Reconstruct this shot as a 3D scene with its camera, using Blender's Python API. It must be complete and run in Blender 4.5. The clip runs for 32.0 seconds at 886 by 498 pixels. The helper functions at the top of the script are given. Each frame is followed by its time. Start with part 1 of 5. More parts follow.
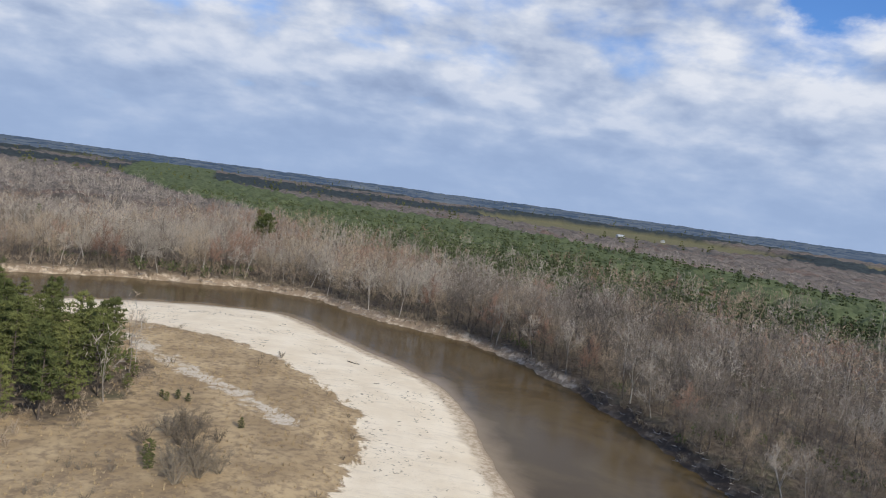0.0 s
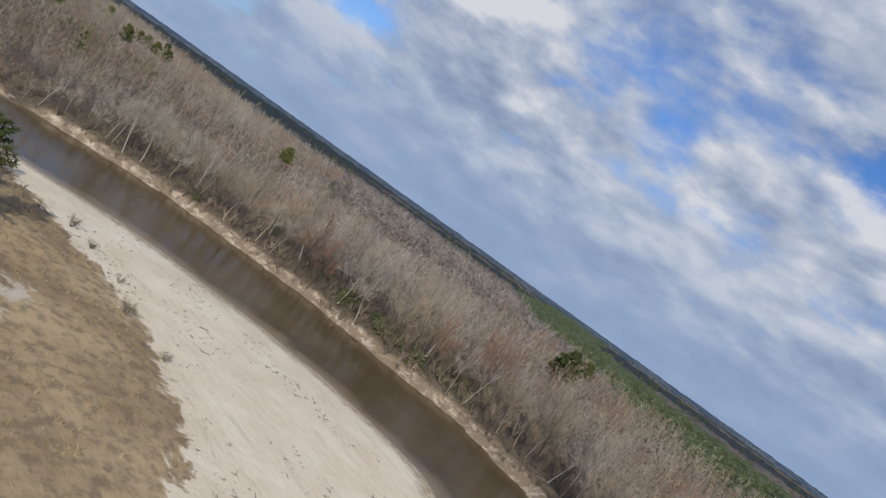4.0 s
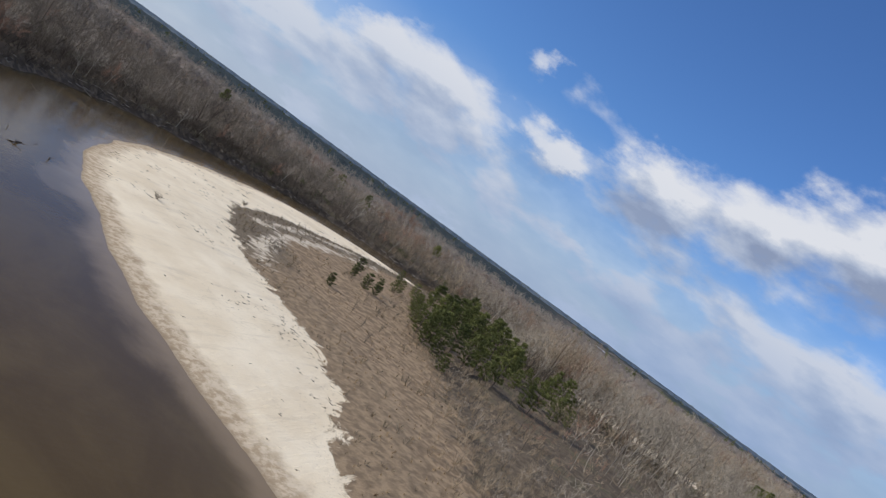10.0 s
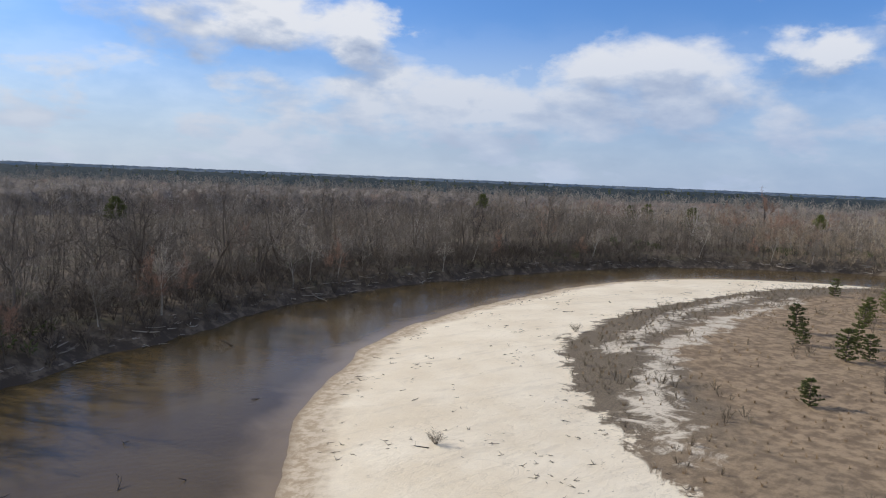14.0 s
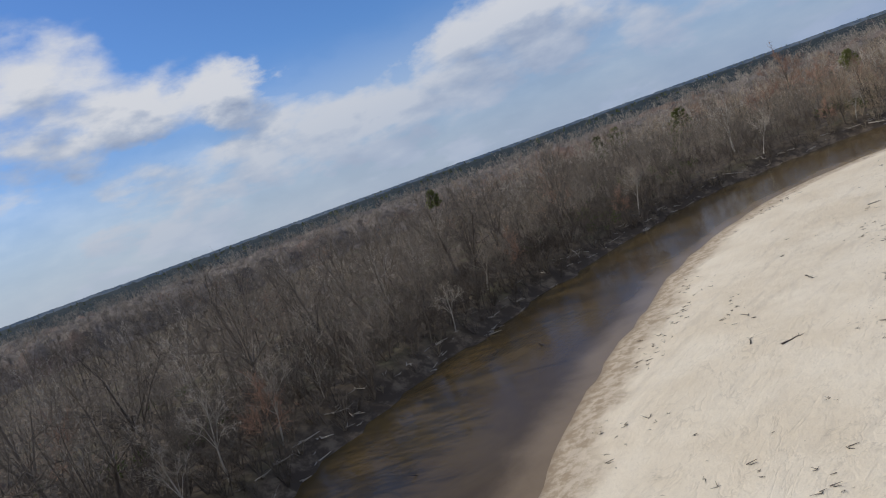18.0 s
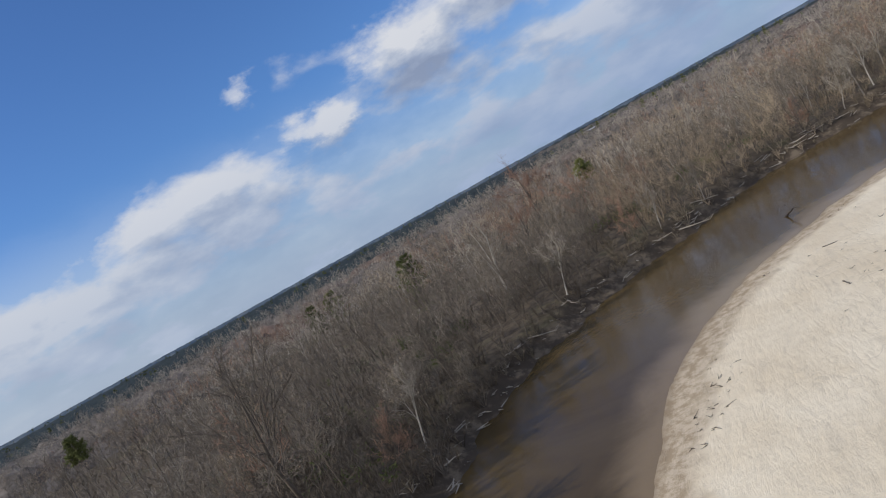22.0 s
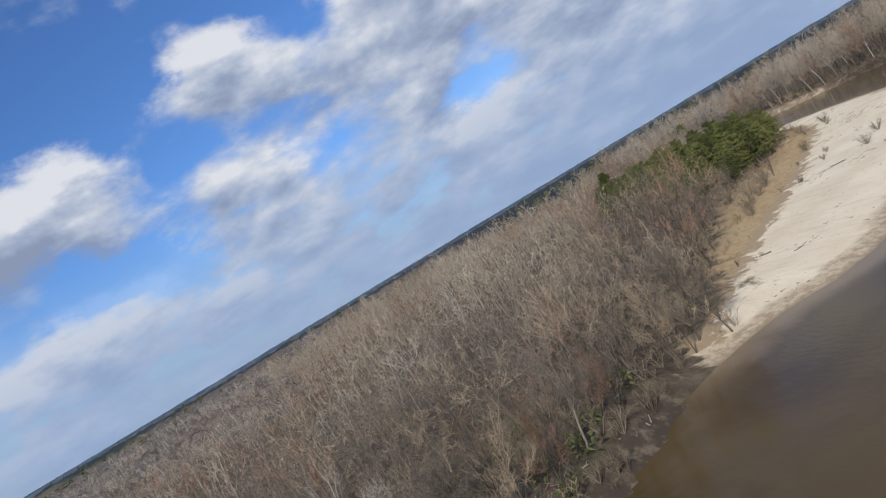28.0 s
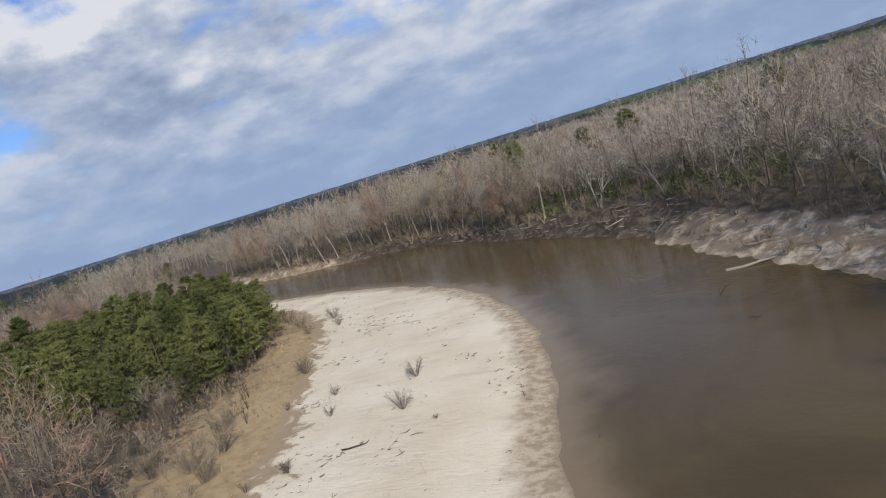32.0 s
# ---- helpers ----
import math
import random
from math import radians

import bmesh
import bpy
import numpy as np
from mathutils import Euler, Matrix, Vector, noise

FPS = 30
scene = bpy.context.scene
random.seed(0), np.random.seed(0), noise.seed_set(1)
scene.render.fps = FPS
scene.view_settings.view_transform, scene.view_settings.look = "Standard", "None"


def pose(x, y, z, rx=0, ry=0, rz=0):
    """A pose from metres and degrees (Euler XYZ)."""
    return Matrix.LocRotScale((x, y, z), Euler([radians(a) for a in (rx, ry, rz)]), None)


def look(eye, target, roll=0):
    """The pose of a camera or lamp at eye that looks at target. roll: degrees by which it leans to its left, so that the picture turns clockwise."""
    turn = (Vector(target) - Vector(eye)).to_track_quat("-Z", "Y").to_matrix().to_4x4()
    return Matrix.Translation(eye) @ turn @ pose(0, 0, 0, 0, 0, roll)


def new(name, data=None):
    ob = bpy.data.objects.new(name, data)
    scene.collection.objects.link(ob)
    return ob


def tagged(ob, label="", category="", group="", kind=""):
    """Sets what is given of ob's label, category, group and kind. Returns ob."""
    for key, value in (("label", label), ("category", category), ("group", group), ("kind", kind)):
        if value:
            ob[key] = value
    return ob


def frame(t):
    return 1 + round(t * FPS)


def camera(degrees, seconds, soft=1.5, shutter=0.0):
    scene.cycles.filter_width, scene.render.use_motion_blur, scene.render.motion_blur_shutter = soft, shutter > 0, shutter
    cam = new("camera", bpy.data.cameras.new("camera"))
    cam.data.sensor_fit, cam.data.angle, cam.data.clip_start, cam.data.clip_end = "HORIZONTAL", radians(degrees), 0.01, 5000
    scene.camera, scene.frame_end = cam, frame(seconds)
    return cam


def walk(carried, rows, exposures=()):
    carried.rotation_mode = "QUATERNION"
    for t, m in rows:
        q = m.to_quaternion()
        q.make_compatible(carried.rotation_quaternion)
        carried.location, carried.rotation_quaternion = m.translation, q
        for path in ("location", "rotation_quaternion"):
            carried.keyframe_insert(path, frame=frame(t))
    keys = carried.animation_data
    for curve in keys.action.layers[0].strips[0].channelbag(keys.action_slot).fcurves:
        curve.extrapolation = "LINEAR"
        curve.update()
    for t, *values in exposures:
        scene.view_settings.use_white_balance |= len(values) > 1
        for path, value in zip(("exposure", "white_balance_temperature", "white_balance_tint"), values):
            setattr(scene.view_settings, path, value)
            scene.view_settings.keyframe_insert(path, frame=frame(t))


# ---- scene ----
cam = camera(64.0, 32.0, soft=1.1)
# seconds, east, north, height, then yaw, pitch and roll in degrees
ROWS = [
    (0.0, 0.00, 0.00, 53.61, 0.01, -4.89, -7.72),
    (0.5, 2.34, 19.15, 50.79, 3.38, -4.43, -9.39),
    (1.0, 4.54, 37.91, 48.09, 7.14, -3.54, -11.98),
    (1.5, 6.25, 56.91, 45.65, 11.00, -2.43, -15.49),
    (2.0, 7.40, 75.90, 43.49, 15.00, -1.67, -19.75),
    (2.5, 7.45, 94.54, 41.58, 19.49, -1.61, -23.92),
    (4.5, -10.13, 162.48, 37.32, 41.96, -2.49, -38.33),
    (5.0, -18.71, 177.14, 36.65, 48.43, -2.19, -40.46),
    (5.5, -27.98, 190.23, 35.94, 55.62, -2.39, -41.31),
    (6.0, -38.77, 201.83, 35.23, 63.24, -3.22, -40.72),
    (6.5, -51.17, 211.69, 34.52, 70.99, -4.16, -39.56),
    (7.0, -65.52, 220.60, 33.90, 78.68, -4.65, -38.21),
    (7.5, -80.27, 227.56, 33.38, 86.16, -4.75, -37.12),
    (8.0, -93.48, 231.81, 32.94, 94.20, -5.15, -35.82),
    (8.5, -106.13, 233.28, 32.53, 101.53, -5.18, -35.03),
    (9.0, -118.61, 233.13, 32.13, 108.01, -4.26, -35.12),
    (9.5, -131.59, 230.91, 31.72, 113.51, -2.66, -35.95),
    (10.0, -141.94, 227.91, 31.27, 118.70, -2.10, -36.04),
    (10.5, -151.28, 223.44, 30.97, 123.51, -2.94, -34.98),
    (11.0, -160.48, 217.58, 30.70, 127.84, -4.06, -32.59),
    (11.5, -168.85, 211.06, 30.35, 131.62, -4.64, -29.03),
    (12.0, -176.57, 203.65, 29.96, 134.92, -5.08, -24.24),
    (12.5, -183.66, 195.63, 29.44, 137.76, -5.64, -18.48),
    (13.0, -190.09, 186.99, 28.79, 139.88, -5.72, -12.73),
    (13.5, -195.81, 178.55, 28.21, 141.40, -5.59, -7.22),
    (14.0, -201.29, 169.71, 27.84, 142.13, -5.69, -2.37),
    (14.5, -206.94, 160.65, 27.62, 142.01, -5.48, 1.47),
    (15.0, -211.84, 151.62, 27.48, 140.89, -4.79, 4.22),
    (15.5, -217.52, 142.48, 27.43, 139.31, -4.16, 6.52),
    (17.5, -242.40, 107.16, 27.08, 136.85, -7.01, 17.33),
    (18.0, -248.66, 99.39, 27.10, 135.13, -6.49, 19.69),
    (18.5, -255.84, 91.65, 27.04, 132.26, -6.33, 21.81),
    (19.0, -263.87, 84.65, 26.81, 129.44, -6.34, 23.75),
    (19.5, -271.90, 78.33, 26.61, 126.61, -6.16, 25.21),
    (20.0, -279.55, 72.36, 26.57, 123.16, -6.02, 26.10),
    (20.5, -287.50, 67.27, 26.58, 119.75, -5.53, 26.68),
    (21.0, -296.54, 62.69, 26.62, 116.48, -4.82, 27.36),
    (21.5, -306.52, 58.56, 26.73, 113.12, -4.21, 28.03),
    (22.0, -317.17, 54.95, 27.00, 109.51, -3.86, 28.90),
    (22.5, -327.78, 52.34, 27.35, 105.78, -3.83, 29.48),
    (23.0, -338.49, 50.71, 27.60, 101.98, -3.97, 29.70),
    (23.5, -349.56, 50.28, 27.76, 98.41, -4.26, 29.60),
    (24.0, -360.74, 50.67, 27.82, 94.85, -4.39, 29.48),
    (24.5, -371.20, 51.57, 27.83, 91.69, -4.29, 28.94),
    (26.5, -407.99, 63.55, 28.96, 78.99, -2.05, 30.59),
    (27.0, -418.07, 69.12, 28.99, 74.03, -1.49, 31.35),
    (27.5, -427.67, 75.40, 28.98, 67.24, -0.71, 31.80),
    (28.0, -436.57, 82.49, 28.87, 60.12, -0.41, 31.00),
    (28.5, -444.59, 91.07, 28.73, 53.77, -0.76, 30.13),
    (29.0, -451.64, 99.38, 28.68, 47.53, -1.49, 29.44),
    (29.5, -458.36, 108.30, 28.67, 41.49, -2.34, 28.80),
    (30.0, -464.55, 118.05, 28.68, 36.12, -3.39, 28.06),
    (30.5, -470.01, 128.09, 28.60, 31.37, -4.74, 27.43),
    (31.0, -474.86, 138.49, 28.46, 27.19, -6.51, 26.68),
    (31.5, -478.91, 149.74, 28.34, 23.70, -7.48, 23.44),
    (32.0, -483.01, 161.02, 28.21, 19.41, -7.78, 17.22),
]
walk(cam, [(t, pose(x, y, z, 90 + pitch, roll, yaw)) for t, x, y, z, yaw, pitch, roll in ROWS],
     exposures=[(0.0, 0.0), (2.5, -0.28), (5.0, -0.31), (6.0, -0.38), (7.0, -0.42), (8.0, -0.27), (10.0, -0.15), (13.0, -0.05), (16.0, -0.08), (18.0, -0.32), (19.0, -0.38), (20.5, -0.26), (22.0, -0.25), (24.0, -0.3), (27.0, -0.15), (30.0, -0.16), (32.0, -0.18)])

# ---- world, sun ----
SUN_DIR = Vector((0.52, -0.69, 0.50)).normalized()      # towards the sun
world = bpy.data.worlds.new("world")
scene.world = world
world.use_nodes = True


def node(tree, kind, **values):
    n = tree.nodes.new(kind)
    for key, value in values.items():
        n.inputs[key].default_value = value
    return n


# cloud heaps (bearing west of north, height, half-width, half-height, weight; degrees) and open blue gaps between them
HEAPS = [(126, 8.8, 8, 3.4, 0.42), (115, 10.4, 3.2, 1.5, 0.40), (119.7, 15.2, 2.4, 1.6, 0.40), (113.8, 15.2, 3, 2.2, 0.22), (148.8, 10.9, 3.2, 2.4, 0.42), (162, 13.6, 9, 4.2, 0.45),
         (155, 10.6, 4.5, 2.4, 0.35), (140, 5.6, 17, 2.6, 0.25), (101, 13.4, 6.5, 4.2, 0.48), (108, 12.2, 4.5, 3, 0.38), (91, 16.5, 6.5, 4.2, 0.48), (83, 16.5, 5, 4, 0.42),
         (68, 20.5, 6, 5.5, 0.45), (58, 14.5, 8, 4.5, 0.42), (54, 20, 6, 4.5, 0.40), (41, 13.5, 7, 4.5, 0.40), (72, 12, 7, 3.5, 0.34)]
GAPS = [(42.5, 20.5, 4, 3.5, 0.55), (63.5, 25.5, 7, 4.5, 0.45), (79, 23.5, 9, 4, 0.50), (66, 14.6, 3.5, 2.2, 0.20), (52, 9.6, 5, 1.6, 0.22), (6.5, 20.6, 7, 2.2, 0.60),
        (-27, 17, 4, 3, 0.60), (138, 12.6, 7, 3.2, 0.45), (107, 21, 16, 5.5, 0.50), (136, 21, 15, 7, 0.50), (83, 10.6, 5, 1.8, 0.35)]


def build_sky():
    nt = world.node_tree
    nt.nodes.clear()
    ln = nt.links.new

    def put(sock, v):
        if isinstance(v, (int, float)):
            sock.default_value = v
        elif isinstance(v, tuple):
            sock.default_value = (*v, 1) if sock.type == "RGBA" else v
        else:
            ln(v, sock)

    def mth(op, a, b=0.0, clamp=False):
        m = nt.nodes.new("ShaderNodeMath")
        m.operation, m.use_clamp = op, clamp
        put(m.inputs[0], a)
        put(m.inputs[1], b)
        return m.outputs[0]

    def vec(op, a, b, c=None):
        m = nt.nodes.new("ShaderNodeVectorMath")
        m.operation = op
        put(m.inputs[0], a)
        put(m.inputs[1], b)
        if c:
            put(m.inputs[2], c)
        return m.outputs["Value"] if op == "LENGTH" else m.outputs[0]

    def step(v, lo, hi, to_lo=0.0, to_hi=1.0):
        m = nt.nodes.new("ShaderNodeMapRange")
        m.interpolation_type = "SMOOTHSTEP"
        put(m.inputs[0], v)
        for i, x in enumerate((lo, hi, to_lo, to_hi)):
            m.inputs[i + 1].default_value = x
        return m.outputs[0]

    def mix(f, a, b):
        m = nt.nodes.new("ShaderNodeMix")
        m.data_type = "RGBA"
        put(m.inputs[0], f)
        put(m.inputs[6], a)
        put(m.inputs[7], b)
        return m.outputs[2]

    def comb(x, y, z):
        m = nt.nodes.new("ShaderNodeCombineXYZ")
        for sock, v in zip(m.inputs, (x, y, z)):
            put(sock, v)
        return m.outputs[0]

    def noise(v, scale, detail, rough, warp=0.0):
        n = node(nt, "ShaderNodeTexNoise", Scale=scale, Detail=detail, Roughness=rough, Distortion=warp)
        ln(v, n.inputs["Vector"])
        return n

    tc = nt.nodes.new("ShaderNodeTexCoord")
    sep = nt.nodes.new("ShaderNodeSeparateXYZ")
    ln(tc.outputs["Generated"], sep.inputs[0])
    x, y, z = sep.outputs
    up = mth("MAXIMUM", z, 0.0)
    bearing = mth("MULTIPLY", mth("ARCTAN2", mth("MULTIPLY", x, -1.0), y), 57.2958)
    height = mth("MULTIPLY", mth("ARCSINE", z), 57.2958)
    # the layer seen edge-on: flattened towards the horizon
    lay = mth("DIVIDE", 1.0, mth("ADD", up, 0.34))
    flat = comb(mth("MULTIPLY", x, lay), mth("MULTIPLY", y, lay), mth("MULTIPLY", up, 3.0))
    round_ = comb(x, y, mth("MULTIPLY", up, 1.7))
    ragged = vec("MULTIPLY_ADD", noise(round_, 13.0, 5.0, 0.6).outputs["Color"], (8.0, 4.0, 0.0), (-4.0, -2.0, 0.0))

    def cover(lift, detail):
        """How thick the cloud stands in each direction, lift degrees higher up."""
        v = vec("ADD", comb(bearing, mth("ADD", height, lift), 0.0), ragged)
        total = step(mth("ADD", height, lift), 3.0, 14.0, 0.20, -0.14)
        total = mth("ADD", total, step(bearing, 66.0, 30.0, 0.0, 0.27))
        total = mth("ADD", total, step(bearing, 85.0, 115.0, 0.0, -0.13))
        for sign, rows in ((1, HEAPS), (-1, GAPS)):
            for az, el, w, h, s in rows:
                d = vec("LENGTH", vec("MULTIPLY_ADD", v, (1 / w, 1 / h, 0.0), (-az / w, -el / h, 0.0)), (0.0, 0.0, 0.0))
                total = mth("ADD", total, step(d, 1.45, 0.1, 0.0, sign * s))
        hi = vec("ADD", flat, (0.0, 0.0, lift * 0.052))
        broad = noise(hi, 3.4, detail, 0.52, 0.15).outputs["Fac"]
        puff = noise(vec("ADD", round_, (3.1, 0.4, lift * 0.030)), 13.0, detail, 0.50, 0.1).outputs["Fac"]
        total = mth("ADD", total, mth("MULTIPLY", mth("SUBTRACT", broad, 0.5), 0.95))
        return mth("ADD", total, mth("MULTIPLY", mth("SUBTRACT", puff, 0.5), 0.55))

    here, above = cover(0.0, 9.0), cover(2.0, 5.0)
    mask = step(here, -0.20, 0.22)
    lit = mth("SUBTRACT", here, above)
    tone = mth("ADD", mth("MULTIPLY", lit, 1.5), 0.60)
    tone = mth("SUBTRACT", tone, step(above, 0.12, 0.60, 0.0, 0.30))
    tone = mth("ADD", tone, mth("MULTIPLY", mth("SUBTRACT", noise(flat, 5.0, 4.0, 0.5).outputs["Fac"], 0.5), 0.35))
    r = nt.nodes.new("ShaderNodeValToRGB")
    el = r.color_ramp.elements
    stops = [(0.10, (0.285, 0.35, 0.51)), (0.38, (0.39, 0.465, 0.63)), (0.66, (0.55, 0.615, 0.75)), (0.95, (0.80, 0.825, 0.89))]
    while len(el) < len(stops):
        el.new(0.5)
    for e, (pos, c) in zip(el, stops):
        e.position, e.color = pos, (*c, 1)
    # towards the sun's side the low air is whiter
    sunny = step(bearing, 85.0, 165.0)
    tone = mth("ADD", tone, mth("MULTIPLY", sunny, 0.12))
    ln(tone, r.inputs[0])
    air = mix(sunny, (0.33, 0.45, 0.685), (0.53, 0.61, 0.745))
    haze = step(height, 14.0, 0.0, 0.0, 0.85)

    sky = nt.nodes.new("ShaderNodeTexSky")
    sky.sky_type, sky.sun_disc = "NISHITA", False
    sky.sun_elevation = math.asin(SUN_DIR.z)
    sky.sun_rotation = math.atan2(SUN_DIR.x, SUN_DIR.y)
    sky.air_density, sky.dust_density, sky.ozone_density = 1.0, 0.6, 4.0
    bg_sky = node(nt, "ShaderNodeBackground", Strength=0.115)
    tint = nt.nodes.new("ShaderNodeMix")
    tint.data_type, tint.blend_type = "RGBA", "MULTIPLY"
    tint.inputs[0].default_value = 1.0
    tint.inputs[7].default_value = (0.70, 0.97, 1.36, 1)
    ln(sky.outputs[0], tint.inputs[6])
    ln(tint.outputs[2], bg_sky.inputs[0])
    bg_cloud = node(nt, "ShaderNodeBackground", Strength=1.0)
    ln(mix(haze, r.outputs[0], air), bg_cloud.inputs[0])
    both = nt.nodes.new("ShaderNodeMixShader")
    ln(mth("MAXIMUM", mask, haze), both.inputs[0])
    ln(bg_sky.outputs[0], both.inputs[1])
    ln(bg_cloud.outputs[0], both.inputs[2])
    out = nt.nodes.new("ShaderNodeOutputWorld")
    ln(both.outputs[0], out.inputs[0])


build_sky()
sun = new("sun", bpy.data.lights.new("sun", "SUN"))
sun.data.energy, sun.data.angle, sun.data.color = 3.6, radians(0.55), (1.0, 0.95, 0.87)
sun.matrix_world = look(SUN_DIR * 100, (0, 0, 0))


# ---- materials ----
def material(name, rough=0.9, metal=0.0, spec=0.3):
    m = bpy.data.materials.new(name)
    m.use_nodes = True
    bsdf = m.node_tree.nodes["Principled BSDF"]
    bsdf.inputs["Roughness"].default_value = rough
    bsdf.inputs["Metallic"].default_value = metal
    bsdf.inputs["Specular IOR Level"].default_value = spec
    return m, m.node_tree, bsdf


class Kit:
    """Short hands for building node trees."""

    def __init__(self, nt):
        self.nt = nt

    def n(self, kind, **values):
        return node(self.nt, kind, **values)

    def link(self, a, b):
        self.nt.links.new(a, b)

    def put(self, sock, v):
        if isinstance(v, tuple):
            sock.default_value = (*v, 1) if len(v) == 3 and sock.type == "RGBA" else v
        elif isinstance(v, (int, float)):
            sock.default_value = v
        else:
            self.link(v, sock)

    def math(self, op, a, b=0.0, clamp=False):
        m = self.n("ShaderNodeMath")
        m.operation, m.use_clamp = op, clamp
        self.put(m.inputs[0], a)
        self.put(m.inputs[1], b)
        return m.outputs[0]

    def mix(self, f, a, b):
        m = self.n("ShaderNodeMix")
        m.data_type = "RGBA"
        self.put(m.inputs[0], f)
        self.put(m.inputs[6], a)
        self.put(m.inputs[7], b)
        return m.outputs[2]

    def step(self, v, lo, hi):
        m = self.n("ShaderNodeMapRange")
        m.interpolation_type = "SMOOTHSTEP"
        self.put(m.inputs[0], v)
        m.inputs[1].default_value, m.inputs[2].default_value = lo, hi
        return m.outputs[0]

    def place(self):
        return self.n("ShaderNodeNewGeometry").outputs["Position"]

    def noise(self, vec, scale, detail=4.0, rough=0.55, warp=0.0):
        m = self.n("ShaderNodeTexNoise", Scale=scale, Detail=detail, Roughness=rough, Distortion=warp)
        self.link(vec, m.inputs["Vector"])
        return m.outputs["Fac"]

    def attr(self, name):
        m = self.n("ShaderNodeAttribute")
        m.attribute_name = name
        return m.outputs["Fac"]

    def stretch(self, vec, scale, turn=0.0):
        m = self.n("ShaderNodeMapping")
        m.inputs["Scale"].default_value = scale
        m.inputs["Rotation"].default_value = (0, 0, radians(turn))
        self.link(vec, m.inputs[0])
        return m.outputs[0]

    def bump(self, h, strength, dist, bsdf):
        b = self.n("ShaderNodeBump", Strength=strength, Distance=dist)
        self.link(h, b.inputs["Height"])
        self.link(b.outputs[0], bsdf.inputs["Normal"])


def twig_material(name, a, b, plain=0.55):
    """Bark or foliage between two colours, varied from tree to tree, from stand to stand and along each piece."""
    m, nt, bsdf = material(name, 0.9, spec=0.15)
    k = Kit(nt)
    p = k.place()
    big = k.noise(p, 0.035, 3.0)
    fine = k.noise(p, 2.5, 3.0)
    tree = k.math("FRACT", k.math("ADD", k.attr("tree"), k.n("ShaderNodeObjectInfo").outputs["Random"]))
    piece = k.n("ShaderNodeNewGeometry").outputs["Random Per Island"]
    f = k.math("ADD", k.math("MULTIPLY", tree, plain), k.math("MULTIPLY", piece, 0.20))
    f = k.math("ADD", f, k.math("ADD", k.math("MULTIPLY", k.step(big, 0.35, 0.65), 0.30), k.math("MULTIPLY", k.math("SUBTRACT", fine, 0.5), 0.3)), True)
    k.link(k.mix(f, a, b), bsdf.inputs["Base Color"])
    return m


MAT_TWIG = twig_material("bare_twigs_grey", (0.185, 0.158, 0.128), (0.53, 0.468, 0.385))
MAT_TWIG_TAN = twig_material("bare_twigs_tan", (0.19, 0.145, 0.10), (0.50, 0.40, 0.285))
MAT_TWIG_RED = twig_material("budding_twigs_red", (0.20, 0.115, 0.083), (0.40, 0.25, 0.178))
MAT_PALE = twig_material("pale_bark", (0.27, 0.245, 0.205), (0.54, 0.50, 0.44))
MAT_BARK = twig_material("grey_brown_bark", (0.055, 0.045, 0.037), (0.20, 0.165, 0.132))
MAT_GREYBARK = twig_material("pale_grey_bark", (0.16, 0.138, 0.115), (0.44, 0.39, 0.33))
# darker twigs: brown trees, and the south bank's shade put into colour
MAT_TWIG_DUN_SHADED = twig_material("bare_twigs_dun_shaded", (0.075, 0.062, 0.052), (0.30, 0.255, 0.205))
MAT_NEEDLE = twig_material("pine_needles", (0.052, 0.068, 0.025), (0.195, 0.205, 0.070))
MAT_PLANTED = twig_material("plantation_needles", (0.062, 0.084, 0.038), (0.16, 0.185, 0.084))
MAT_BRUSH = twig_material("brush_twigs", (0.11, 0.085, 0.06), (0.30, 0.25, 0.18))
MAT_EVERGREEN = twig_material("evergreen_shrub_leaves", (0.06, 0.075, 0.03), (0.15, 0.165, 0.07))
MAT_STRAW = twig_material("dry_grass", (0.28, 0.20, 0.11), (0.52, 0.40, 0.23))
MAT_DUNGRASS = twig_material("dun_dry_grass", (0.20, 0.14, 0.085), (0.42, 0.305, 0.185))
MAT_DRIFT = twig_material("bleached_driftwood", (0.22, 0.19, 0.158), (0.48, 0.43, 0.365))
MAT_DARKWOOD = twig_material("wet_dark_wood", (0.04, 0.033, 0.028), (0.12, 0.095, 0.075))


